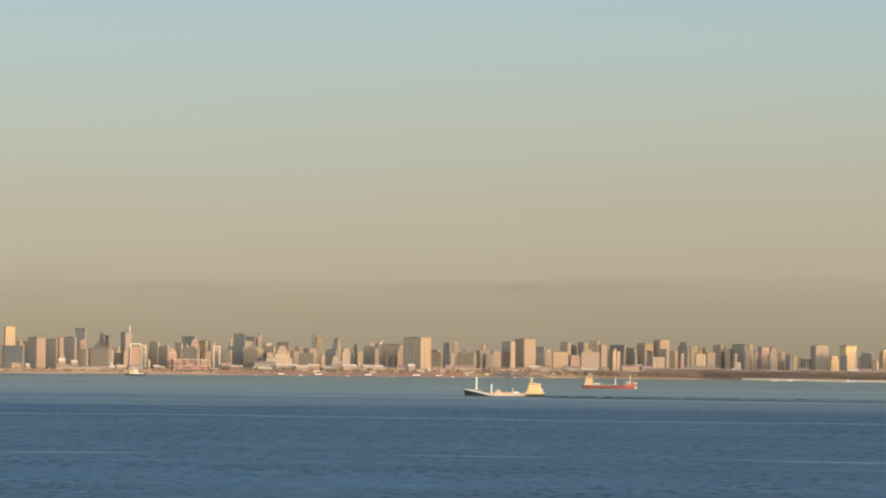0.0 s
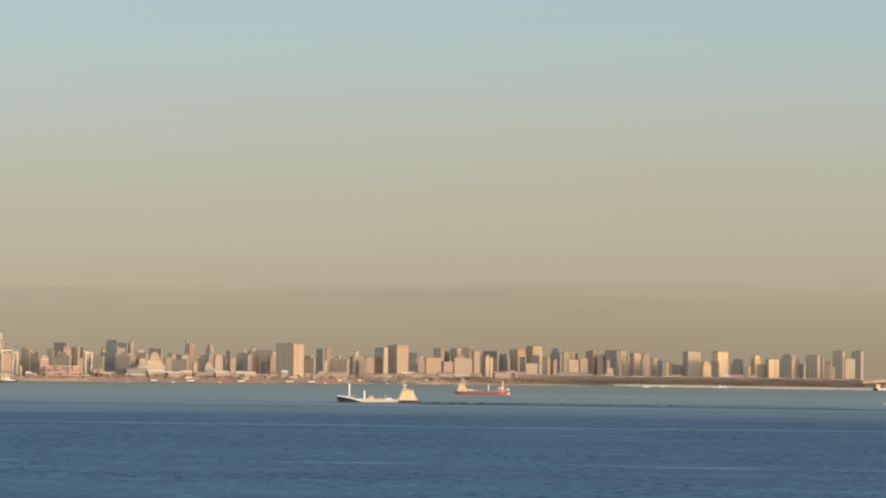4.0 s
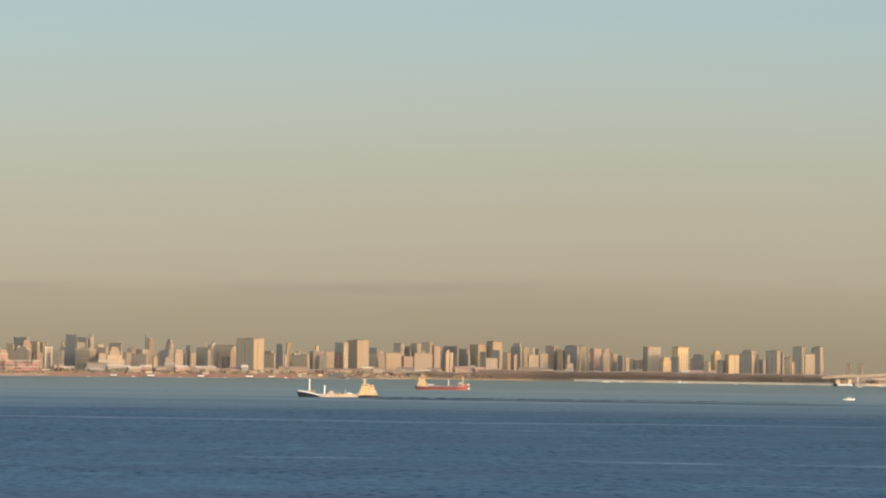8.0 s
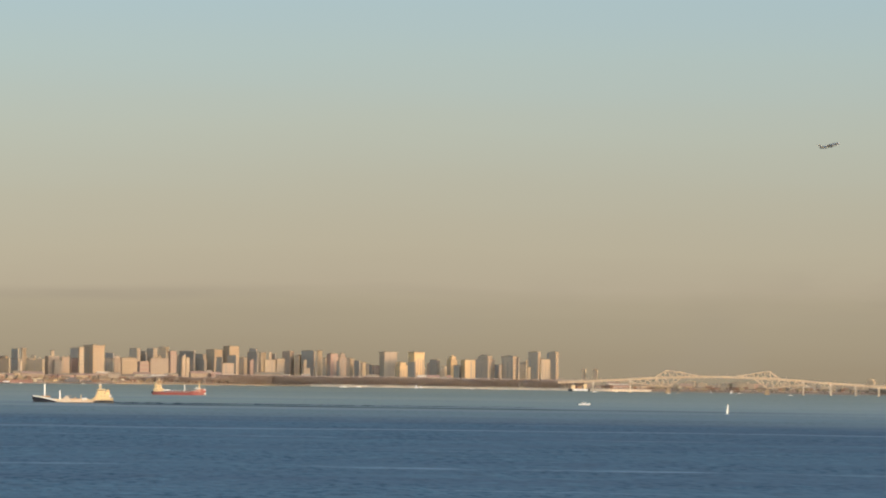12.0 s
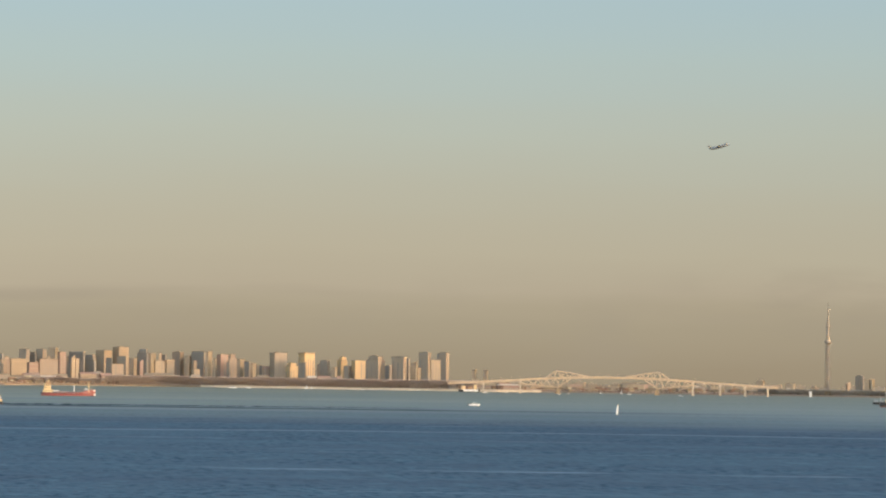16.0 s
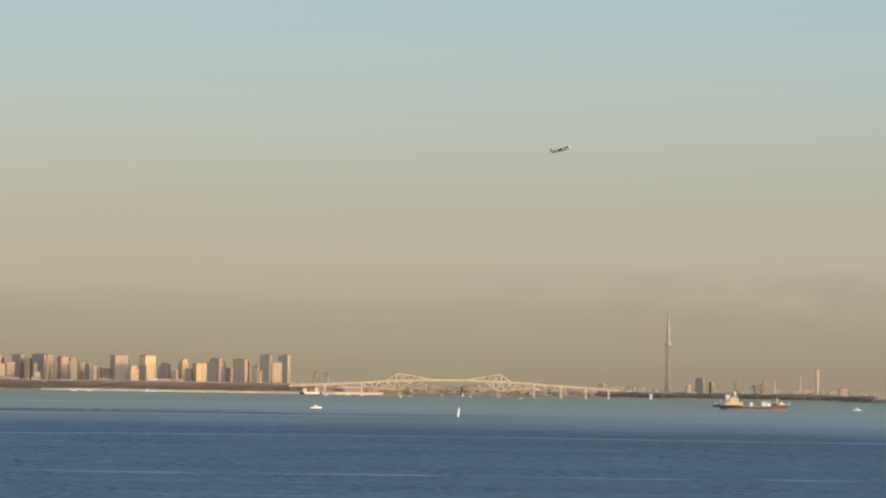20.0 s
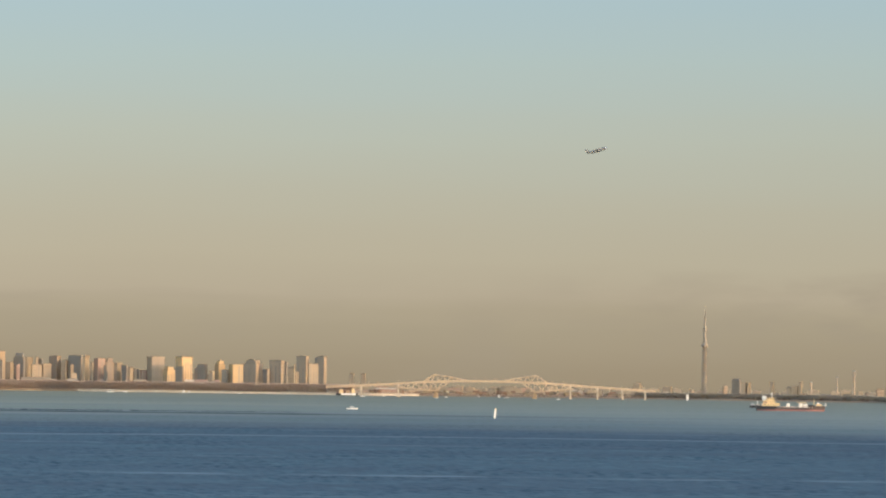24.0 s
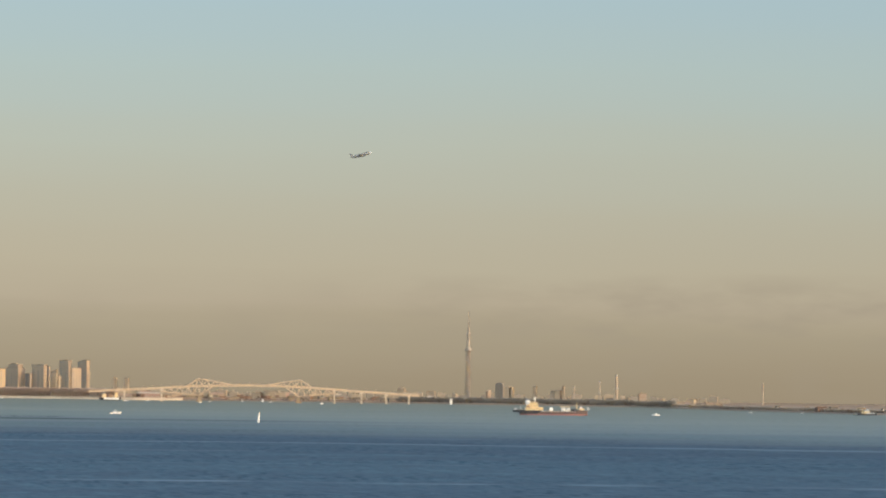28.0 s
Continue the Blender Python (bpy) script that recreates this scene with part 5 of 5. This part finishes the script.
    part("gantry_beam", boxes((42.0, 43.2, -2.9, 2.9, 12.0, 12.6, 0.1)), TAN_PAINT, base)
    part("jib_arm", boxes((34.0, 44.6, -0.6, 0.6, 12.6, 13.4, 0.1)), TAN_PAINT, base)
    part("bow_tip", boxes((47.0, 49.0, -0.5, 0.5, 0.6, 2.2, 0.2)), WHITE, base, "white draught mark at the stem")
    part("compass_deck", boxes((4.2, 8.8, -2.2, 2.2, top + 2.2, top + 4.2, 0.2)), TAN_PAINT, base)
    part("derrick", tubes(((42.4, 0, 4.5), (31, 0, 6.2), 0.16, 0.12)), DECK_RED, base)
    railing(base, 11, 44, -4.1, 3.1)
    centred(ob, base)


red_coaster()


def red_tanker():
    ob = thing("chemical_tanker", "coastal tanker with brown hull, red lower side and cream superstructure aft", "ship", place(15.35, 3395, 0, 4))
    L = 61.5
    base = new("inner")
    base.location.x = -L / 2
    part("hull", hull_mesh(L, 10.4, 2.6, 4.6, 4.0), HULL_BROWN, base)
    part("stern_plating", boxes((-0.2, 16.0, -5.3, 5.3, 1.2, 4.1, 0.1)), BLACK_PAINT, base)
    part("side_band", hull_mesh(L, 10.4, 2.6, 4.6, 4.0, -1.5, 0.06, 1.5), FADED_RED, base, "faded red lower hull paint")
    part("main_deck", boxes((18, 50, -4.6, 4.6, 3.0, 3.2)), DECK_RED, base)
    top = deck_house(base, 5.0, 20.5, 4.6, 4.3, ((0, 0, 2.5), (0.8, 4.0, 2.4)), CREAM_PAINT)
    wheel = part("wheelhouse", boxes((9.0, 15.5, -4.3, 4.3, top, top + 2.3, 0.15)), CREAM_PAINT, base)
    for k in range(5):
        y = -3.4 + 1.7 * k
        part("window", boxes((15.5, 15.56, y - 0.65, y + 0.65, top + 1.1, top + 1.9)), WINDOW_DARK, wheel)
    for k in range(3):
        x = 10.2 + 2.0 * k
        part("window", boxes((x - 0.6, x + 0.6, -4.36, -4.3, top + 1.1, top + 1.9)), WINDOW_DARK, wheel)
    part("funnel", boxes((5.0, 8.8, -1.7, 1.7, 9.0, 13.4, 0.5)), WHITE, base)
    part("funnel_cap", boxes((5.4, 8.4, -1.3, 1.3, 13.6, 14.0, 0.1)), BLACK_PAINT, base)
    part("signal_mast", tubes(((13.6, 0, top + 2), (13.6, 0, top + 7.2), 0.55, 0.35), ((12.2, 0, top + 5), (15, 0, top + 5), 0.2)), WHITE, base)
    part("radar", boxes((12.6, 14.6, -0.3, 0.3, top + 5.9, top + 6.4)), WHITE, base)
    part("lifeboat", boxes((6, 9, -5.2, -4.2, 7.0, 8.0, 0.35)), FADED_RED, base)
    part("deck_tank", boxes((26.6, 29.6, -2.2, 2.2, 3.2, 6.9, 0.5)), WHITE, base)
    part("deck_tank", boxes((37.5, 41.0, -2.6, 2.6, 3.2, 7.0, 0.5)), WHITE, base)
    part("deck_tank", boxes((41.8, 45.2, -2.6, 2.6, 3.2, 6.4, 0.5)), WHITE, base)
    part("tank_canopy", boxes((36.0, 45.0, -2.9, 2.9, 7.4, 8.0, 0.1)), CREAM_PAINT, base)
    part("winch_house", boxes((46.5, 51.5, -3.0, 3.0, 3.0, 5.6, 0.2)), BLACK_PAINT, base)
    part("foremast", tubes(((51.2, 0, 4.0), (51.2, 0, 11.4), 0.5, 0.35), sides=10), CREAM_PAINT, base)
    part("forecastle", boxes((53.0, 58.0, -2.4, 2.4, 4.9, 6.5, 0.25)), CREAM_PAINT, base)
    part("bow_locker", boxes((54.0, 56.0, -1.4, 1.4, 6.5, 7.9, 0.2)), WHITE, base)
    for y in (-3, -1.5, 0.0, 1.5, 3):
        part("deck_pipe", tubes(((21, y, 3.8), (48, y, 3.8), 0.24), sides=6), TAN_PAINT, base)
    for k in range(7):
        x = 22 + 4 * k
        part("pipe_support", boxes((x - 0.12, x + 0.12, -3.4, 3.4, 3.2, 3.7)), GREY_STEEL, base)
    railing(base, 21, 50, -5.0, 3.1)
    railing(base, 0.5, 5, -3.8, 4.3)
    centred(ob, base)


red_tanker()


def dark_barge():
    ob = thing("barge", "low dark barge with a short mast lying behind the tanker", "ship", place(14.94, 3620, 0, 2))
    part("hull", hull_mesh(27, 6, 1.9, 2.8, 2.2), BLACK_PAINT, ob)
    part("cargo", boxes((6, 20, -2.3, 2.3, 1.8, 3.0, 0.3)), DARK_STONE_AND_REFLECTION, ob)
    part("mast", tubes(((7.5, 0, 1.9), (7.5, 0, 7.0), 0.25, 0.18)), WHITE, ob)
    part("cabin", boxes((1.0, 4.2, -1.8, 1.8, 2.1, 4.2, 0.15)), GREY_STEEL, ob)
    for c in ob.children:
        c.location.x -= 13.5


dark_barge()


def motor_boat(bearing, dist, length, turn=0.0, label="small white motor boat with a low cabin"):
    ob = thing("motor_boat", label, "boat", place(bearing, dist, 0, turn), "small boats on the bay")
    s = length / 9.0
    hull = part("hull", hull_mesh(9 * s, 2.8 * s, 0.95 * s, 1.35 * s, 1.0 * s, -0.5 * s), WHITE, ob)
    cabin = part("cabin", boxes((3.0 * s, 5.9 * s, -1.0 * s, 1.0 * s, 0.9 * s, 2.3 * s, 0.18 * s)), WHITE, ob)
    part("cabin_window", boxes((3.4 * s, 5.5 * s, -1.04 * s, -1.0 * s, 1.55 * s, 2.05 * s)), WINDOW_DARK, cabin)
    part("mast", tubes(((4.2 * s, 0, 2.2 * s), (4.2 * s, 0, 3.5 * s), 0.08 * s, 0.06 * s), sides=6), WHITE, ob)
    part("deck", boxes((0.5 * s, 7.5 * s, -1.1 * s, 1.1 * s, 0.8 * s, 1.0 * s)), CREAM_PAINT, ob)
    part("outboard", boxes((-0.35 * s, 0.15 * s, -0.3 * s, 0.3 * s, 0.1 * s, 1.2 * s, 0.08 * s)), BLACK_PAINT, ob)
    for c in (hull, cabin, *[c for c in ob.children if c not in (hull, cabin)]):
        c.location.x -= length / 2
    return ob


motor_boat(8.705, 3105, 9.6)
motor_boat(0.506, 4379, 4.6, 180)
motor_boat(1.106, 4377, 4.6, 0)
motor_boat(2.821, 4014, 4.8, 180)
motor_boat(5.038, 4391, 8.6, 0)
motor_boat(5.277, 4417, 6.0, 180)
motor_boat(8.866, 4221, 5.1, 0)
motor_boat(7.000, 4378, 3.9, 0)
motor_boat(16.898, 3483, 7.8, 180)
motor_boat(18.322, 3866, 4.1, 0)
motor_boat(19.105, 3872, 2.9, 180)
motor_boat(10.127, 4240, 3.8, 0)
motor_boat(11.045, 4271, 5.1, 0)
motor_boat(11.826, 4153, 5.0, 180)
motor_boat(9.982, 4159, 3.7, 0)
motor_boat(-2.813, 4261, 3.2, 0)
motor_boat(-2.128, 4279, 5.1, 180)
motor_boat(-1.425, 4298, 3.9, 0)
motor_boat(-0.747, 4316, 3.2, 0)
motor_boat(-0.070, 4335, 3.2, 0)
motor_boat(0.171, 4351, 4.6, 180)
motor_boat(9.184, 4273, 3.8, 0)


def sail_boat(bearing, dist, height, lean=3.0):
    ob = thing("sailing_boat", "small sailing boat with white sails near the shore", "boat", place(bearing, dist, 0) @ pose(0, 0, 0, 0, lean, 0), "sailing boats")
    L = height * 0.75
    part("hull", hull_mesh(L, L * 0.3, 0.6, 0.8, 0.6, -0.5), WHITE, ob)
    part("mast", tubes(((L * 0.55, 0, 0.5), (L * 0.55, 0, height), 0.07, 0.05), sides=6), GREY_STEEL, ob)
    for name, xs, zs in (("main_sail", (L * 0.52, L * 0.08, L * 0.52), (1.0, 1.1, height * 0.97)), ("jib", (L * 0.58, L * 0.95, L * 0.58), (1.0, 0.9, height * 0.85))):
        bm = bmesh.new()
        a = [bm.verts.new((x, -0.03 - (0.12 * L if i == 1 else 0), z)) for i, (x, z) in enumerate(zip(xs, zs))]
        b = [bm.verts.new((x, 0.03 - (0.12 * L if i == 1 else 0), z)) for i, (x, z) in enumerate(zip(xs, zs))]
        bm.faces.new(a)
        bm.faces.new(b[::-1])
        for k in range(3):
            bm.faces.new((a[k], b[k], b[(k + 1) % 3], a[(k + 1) % 3]))
        part(name, bm, WHITE, ob)
    for c in ob.children:
        c.location.x -= L / 2


sail_boat(6.15, 4395, 5.2)
sail_boat(6.23, 4395, 3.2)
sail_boat(10.62, 4330, 2.8)
sail_boat(10.93, 4330, 4.4)
sail_boat(15.87, 3890, 3.2)


def tug(bearing, dist, length, turn, label, pale=True):
    ob = thing("work_boat", label, "boat", place(bearing, dist, 0, turn), "work boats")
    s = length / 22.0
    part("hull", hull_mesh(22 * s, 6.5 * s, 1.6 * s, 2.9 * s, 1.8 * s), BLACK_PAINT, ob)
    part("bulwark", boxes((10 * s, 20 * s, -3.0 * s, 3.0 * s, 1.7 * s, 2.6 * s, 0.2)), WHITE if pale else TAN_PAINT, ob)
    part("cabin", boxes((7 * s, 14 * s, -2.3 * s, 2.3 * s, 1.6 * s, 4.6 * s, 0.2)), CREAM_PAINT, ob)
    wheel = part("wheelhouse", boxes((9 * s, 13 * s, -1.9 * s, 1.9 * s, 4.6 * s, 6.8 * s, 0.2)), WHITE, ob)
    part("window", boxes((9.5 * s, 12.5 * s, -1.95 * s, -1.9 * s, 5.6 * s, 6.3 * s)), WINDOW_DARK, wheel)
    part("funnel", boxes((4.6 * s, 6.4 * s, -0.9 * s, 0.9 * s, 1.6 * s, 6.0 * s, 0.2)), CREAM_PAINT, ob)
    part("mast", tubes(((8.4 * s, 0, 4.4 * s), (8.4 * s, 0, 10.5 * s), 0.22 * s, 0.14 * s), sides=6), WHITE, ob)
    for c in ob.children:
        c.location.x -= length / 2


tug(-4.63, 4090, 22, 0, "tug with dark stern and pale bow near the airport shore")
tug(20.08, 3765, 19, 0, "cream work boat lying off the far shore")
tug(19.90, 3770, 5.5, 0, "tiny white launch beside the work boat")


def dredger():
    ob = thing("dredger", "moored work vessel with cream deck gear, brown crane and dark hull", "ship", place(8.625, 4330, 0, 3))
    part("hull", hull_mesh(25, 8, 2.2, 3.0, 2.6), BLACK_PAINT, ob)
    part("deck_stack", boxes((3.5, 8.0, -3, 3, 2.2, 7.0, 0.3)), CREAM_PAINT, ob)
    part("deck_stack", boxes((11.0, 15.5, -2.6, 2.6, 2.2, 5.6, 0.3)), TAN_PAINT, ob)
    part("side_plating", boxes((5.0, 22.5, -4.05, 4.05, 0.4, 2.7, 0.2)), WHITE, ob)
    part("wheelhouse", boxes((17.5, 21.0, -2.3, 2.3, 2.2, 8.2, 0.3)), CREAM_PAINT, ob)
    part("crane_boom", tubes(((9.2, 0, 2), (14.8, 0, 10.2), 0.45, 0.3)), TAN_PAINT, ob)
    part("crane_base", tubes(((9.2, 0, 2), (9.2, 0, 6.2), 1.2, 1.0), sides=10), DECK_RED, ob)
    part("mast", tubes(((5.5, 0, 6), (5.5, 0, 10.6), 0.25, 0.15)), WHITE, ob)
    for c in ob.children:
        c.location.x -= 12.5


dredger()


def dark_pier():
    """Low dark jetty with moored craft in front of the warehouses."""
    ob = thing("jetty", "low dark timber jetty in front of waterfront warehouses", "jetty", place(0.94, 4408, 0, 0))
    part("deck", boxes((-26, 26, -3, 3, 1.6, 2.5)), DARK_STONE_AND_REFLECTION, ob)
    for k in range(14):
        x = -25 + 3.85 * k
        part("pile", tubes(((x, -2.4, -3), (x, -2.4, 1.7), 0.4), sides=6), DARK_STONE_AND_REFLECTION, ob)
    part("timber_stack", boxes((-8, 9, -2, 2, 2.5, 5.2, 0.3)), DARK_STONE_AND_REFLECTION, ob)
    part("shelter", boxes((-4, 5, -1.6, 1.6, 5.2, 7.4, 0.3)), DARK_STONE_AND_REFLECTION, ob)
    part("timber_stack", boxes((11, 23, -2, 2, 2.5, 4.2, 0.3)), DARK_STONE_AND_REFLECTION, ob)
    part("hut", boxes((-22, -17, -2, 2, 2.5, 4.6, 0.2)), CREAM_PAINT, ob)


dark_pier()


def beacon():
    ob = thing("beacon_buoy", "slender white spar beacon leaning slightly in open water", "buoy", place(10.866, 2705, 0) @ pose(0, 0, 0, 0, 4, 0))
    part("spar", tubes(((0, 0, -2), (0, 0, 2.5), 0.62, 0.75), ((0, 0, 2.5), (0.15, 0, 6.6), 0.75, 0.62), sides=14), WHITE, ob)
    part("collar", tubes(((0, 0, -0.3), (0, 0, 0.5), 1.0, 1.0), sides=14), GREY_STEEL, ob)
    part("lantern", tubes(((0.15, 0, 6.6), (0.15, 0, 7.4), 0.35, 0.3), sides=10), CREAM_PAINT, ob)


beacon()


# ---- wake, shore edge, trees ----
def wake():
    bm = bmesh.new()
    lo, hi = [], []
    for k in range(161):
        b = 1.55 + 6.4 * k / 160
        a = radians(b)
        n1, n2 = noise.noise((b * 3.1, 1, 0)), noise.noise((b * 7.3, 5, 0))
        mid = 2868 + 4.2 * b + 14 * n1
        half = max(0.5, (20 + 30 * n2 + 12 * noise.noise((b * 19, 9, 0))) * (1 - 0.7 * k / 160))
        lo.append(bm.verts.new(((mid - half) * math.sin(a), (mid - half) * math.cos(a), 0.02)))
        hi.append(bm.verts.new(((mid + half) * math.sin(a), (mid + half) * math.cos(a), 0.02)))
    for k in range(160):
        bm.faces.new((lo[k], lo[k + 1], hi[k + 1], hi[k]))
    m, n, l, p = material("wake_water")
    l.new(mixed(n, l, spots(n, l, 0.02, 3), (0.006, 0.016, 0.020), (0.014, 0.030, 0.038)), p.inputs["Base Color"])
    p.inputs["Roughness"].default_value, p.inputs["IOR"].default_value = 0.5, 1.333
    p.inputs["Specular IOR Level"].default_value = 0.0
    tagged(new("wake", mesh_of("wake", bm, m)), "dark smooth wake trailing behind the tanker", "water", kind="structure")


wake()
tagged(ring_wall("seawall", 4.55, 9.72, lambda b: shore(b) - 3, -2, 2.6, SEAWALL, 60, 4), "pale concrete seawall along the waterline", "wall", kind="structure")
tagged(ring_wall("embankment", -9.0, 1.9, lambda b: shore(b) + 24, -1, 5.4, CONCRETE, 60, 3), "long pale wall on the bank of the airport shore", "wall", kind="structure")
tagged(ring_wall("quay_wall", -3.45, 0.35, lambda b: shore(b) + 5, -1, 4.0, BANK, 40, 3), "reddish quay wall along the dock", "wall", kind="structure")
tagged(ring_wall("revetment", -9.0, -3.4, lambda b: shore(b) - 2, -2, 2.6, PINK_STONE, 60, 6), "pinkish stone revetment at the waterline", "wall", kind="structure")
tagged(ring_wall("beach_wall", 0.4, 4.55, lambda b: shore(b) - 2, -2, 1.3, CONCRETE, 40, 5), "low pale stone edge along the dock shore", "wall", kind="structure")
# dark strip added for the shore's reflection, which the rough water doesn't mirror
tagged(ring_wall("riprap", -9.0, 1.6, lambda b: shore(b) - 8, -2, 1.0, DARK_STONE_AND_REFLECTION, 60, 5), "dark strip along the waterline in place of the shore reflection", "wall", kind="structure")


def moored_barge(bearing, length):
    """White covered barge lying along the quay."""
    ob = thing("covered_barge", "long white covered barge moored along the reddish quay", "barge", place(bearing, shore(bearing) - 12, 0, 0), "barges along the quay")
    h = length / 2
    part("hull", boxes((-h, h, -1.6, 1.6, -0.6, 1.3, 0.2)), HULL_BROWN, ob)
    part("cover", boxes((-h * 0.92, h * 0.92, -1.3, 1.3, 1.3, 2.6, 0.3)), WHITE, ob)
    part("cabin", boxes((h * 0.7, h * 0.95, -1.1, 1.1, 2.6, 3.5, 0.15)), CREAM_PAINT, ob)


for at, long in ((-2.43, 7.8), (-1.87, 9.0), (-1.11, 8.4), (-0.38, 9.2), (-0.04, 8.0)):
    moored_barge(at, long)

# leaf tones, lightened by the distance haze put into them
FOLIAGE = foliage_material("hazy_winter_foliage", (0.335, 0.236, 0.165), (0.39, 0.275, 0.19), (0.36, 0.258, 0.18))
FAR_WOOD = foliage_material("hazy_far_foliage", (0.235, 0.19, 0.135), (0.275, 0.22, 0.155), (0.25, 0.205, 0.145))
EVERGREEN = foliage_material("hazy_evergreen_foliage", (0.20, 0.168, 0.125), (0.25, 0.208, 0.152), (0.225, 0.188, 0.138))


def treeline(b0, b1, back, low, high, count, seed, label, leaves=FOLIAGE):
    """A far band of trees: many uneven leaf clumps on short trunks, joined."""
    rng = random.Random(seed)
    verts, faces = [], []
    ico = [(0, 0, 1), (0.89, 0, 0.45), (0.28, 0.85, 0.45), (-0.72, 0.53, 0.45), (-0.72, -0.53, 0.45), (0.28, -0.85, 0.45), (0, 0, -0.6)]
    tri = [(0, 1, 2), (0, 2, 3), (0, 3, 4), (0, 4, 5), (0, 5, 1), (6, 2, 1), (6, 3, 2), (6, 4, 3), (6, 5, 4), (6, 1, 5)]
    for _ in range(count):
        b = rng.uniform(b0, b1)
        r = shore(b) + rng.uniform(12, back)
        crest = low + (high - low) * (0.5 + 0.5 * noise.noise((b * 2.3, seed, 0))) * (0.88 + 0.16 * noise.noise((b * 11, seed, 3)))
        z = 1.4 + rng.random() ** 0.7 * crest
        s = rng.uniform(0.45, 1.0)
        a, o = radians(b), len(verts)
        for x, y, q in ico:
            j = rng.uniform(0.7, 1.25) * s
            verts.append((r * math.sin(a) + x * j * 1.25, r * math.cos(a) + y * j, max(0.5, z + q * j * 0.8)))
        faces += [tuple(o + i for i in t) for t in tri]
    me = bpy.data.meshes.new("treeline")
    me.from_pydata(verts, [], faces)
    me.materials.append(leaves)
    tagged(new("treeline", me), label, "trees", kind="stuff")


treeline(3.1, 8.75, 40, 9.5, 12.5, 26000, 3, "brown winter trees in a dense belt behind the seawall")
treeline(0.9, 1.9, 34, 2.0, 3.8, 1400, 4, "dark low scrub along the dock edge")
treeline(1.8, 3.3, 40, 6.0, 9.0, 6500, 9, "dark brown wood on a low rise by the dock")
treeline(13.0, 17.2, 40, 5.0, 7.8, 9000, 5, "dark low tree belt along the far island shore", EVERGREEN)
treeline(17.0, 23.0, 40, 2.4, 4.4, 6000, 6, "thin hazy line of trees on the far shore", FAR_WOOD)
treeline(-9.0, 2.8, 16, 1.0, 2.6, 3500, 7, "dry reddish grass and scrub on the airport bank")
treeline(8.7, 13.1, 24, 1.0, 2.6, 2500, 8, "low scrub behind the bridge")


# ---- aircraft ----
def airliner():
    a = place(12.37, 4300, 40 + 4300 * math.tan(radians(3.235)))
    ob = thing("airliner", "climbing jet airliner in a shade-grey tone with a pale nose", "aircraft", a @ pose(0, 0, 0, 0, 0, 8) @ pose(0, 0, 0, 0, -17, 0) @ pose(0, 0, 0, -5, 0, 0))
    L, R = 24.0, 1.75
    bm = bmesh.new()
    rings = []
    for s, r, z in ((0, 0.12, 0.75), (0.05, 0.4, 0.62), (0.15, 0.78, 0.3), (0.28, 1.0, 0), (0.6, 1.0, 0), (0.84, 1.0, 0), (0.90, 0.93, -0.03)):
        rings.append([bm.verts.new((-L / 2 + L * s, R * r * math.cos(2 * math.pi * k / 16), z + R * r * math.sin(2 * math.pi * k / 16))) for k in range(16)])
    for p, q in zip(rings, rings[1:]):
        for k in range(16):
            bm.faces.new((p[k], p[(k + 1) % 16], q[(k + 1) % 16], q[k]))
    bm.faces.new(rings[0][::-1])
    bm.faces.new(rings[-1])
    part("fuselage", bm, PLANE_SHADE, ob)
    bm = bmesh.new()
    rings = []
    for s, r, z in ((0.90, 0.93, -0.03), (0.95, 0.72, -0.1), (0.985, 0.4, -0.2), (1.0, 0.08, -0.28)):
        rings.append([bm.verts.new((-L / 2 + L * s, R * r * math.cos(2 * math.pi * k / 16), z + R * r * math.sin(2 * math.pi * k / 16))) for k in range(16)])
    for p, q in zip(rings, rings[1:]):
        for k in range(16):
            bm.faces.new((p[k], p[(k + 1) % 16], q[(k + 1) % 16], q[k]))
    bm.faces.new(rings[-1])
    bm.faces.new(rings[0][::-1])
    part("nose", bm, NOSE, ob, "pale nose")

    def blade(name, root, tip, thick, mat):
        """Tapered slab; root and tip: (x lead, x trail, y, z)."""
        bm = bmesh.new()
        v = []
        for (xl, xt, y, z), th in ((root, thick), (tip, thick * 0.4)):
            up = abs(tip[3] - root[3]) > abs(tip[2] - root[2])
            for x, d in ((xl, -th), (xl, th), (xt, th * 0.4), (xt, -th * 0.4)):
                v.append(bm.verts.new((x, y + (d if up else 0), z + (0 if up else d))))
        for q in ((0, 1, 5, 4), (1, 2, 6, 5), (2, 3, 7, 6), (3, 0, 4, 7), (3, 2, 1, 0), (4, 5, 6, 7)):
            bm.faces.new([v[i] for i in q])
        part(name, bm, mat, ob)

    for s in (-1, 1):
        blade("wing", (3.6, -1.6, s * 1.0, -0.5), (-2.6, -4.2, s * 11.5, 0.6), 0.28, PLANE_SHADE)
        blade("tailplane", (-9.0, -11.2, s * 0.4, 0.7), (-11.2, -12.3, s * 4.2, 1.0), 0.14, PLANE_SHADE)
        part("engine", tubes(((0.6, s * 4.0, -1.25), (3.6, s * 4.0, -1.25), 0.55, 0.72), sides=12), PLANE_SHADE, ob)
    blade("tail_fin", (-7.8, -11.4, 0, 0.9), (-10.9, -12.9, 0, 5.0), 0.25, PLANE_SHADE)


airliner()
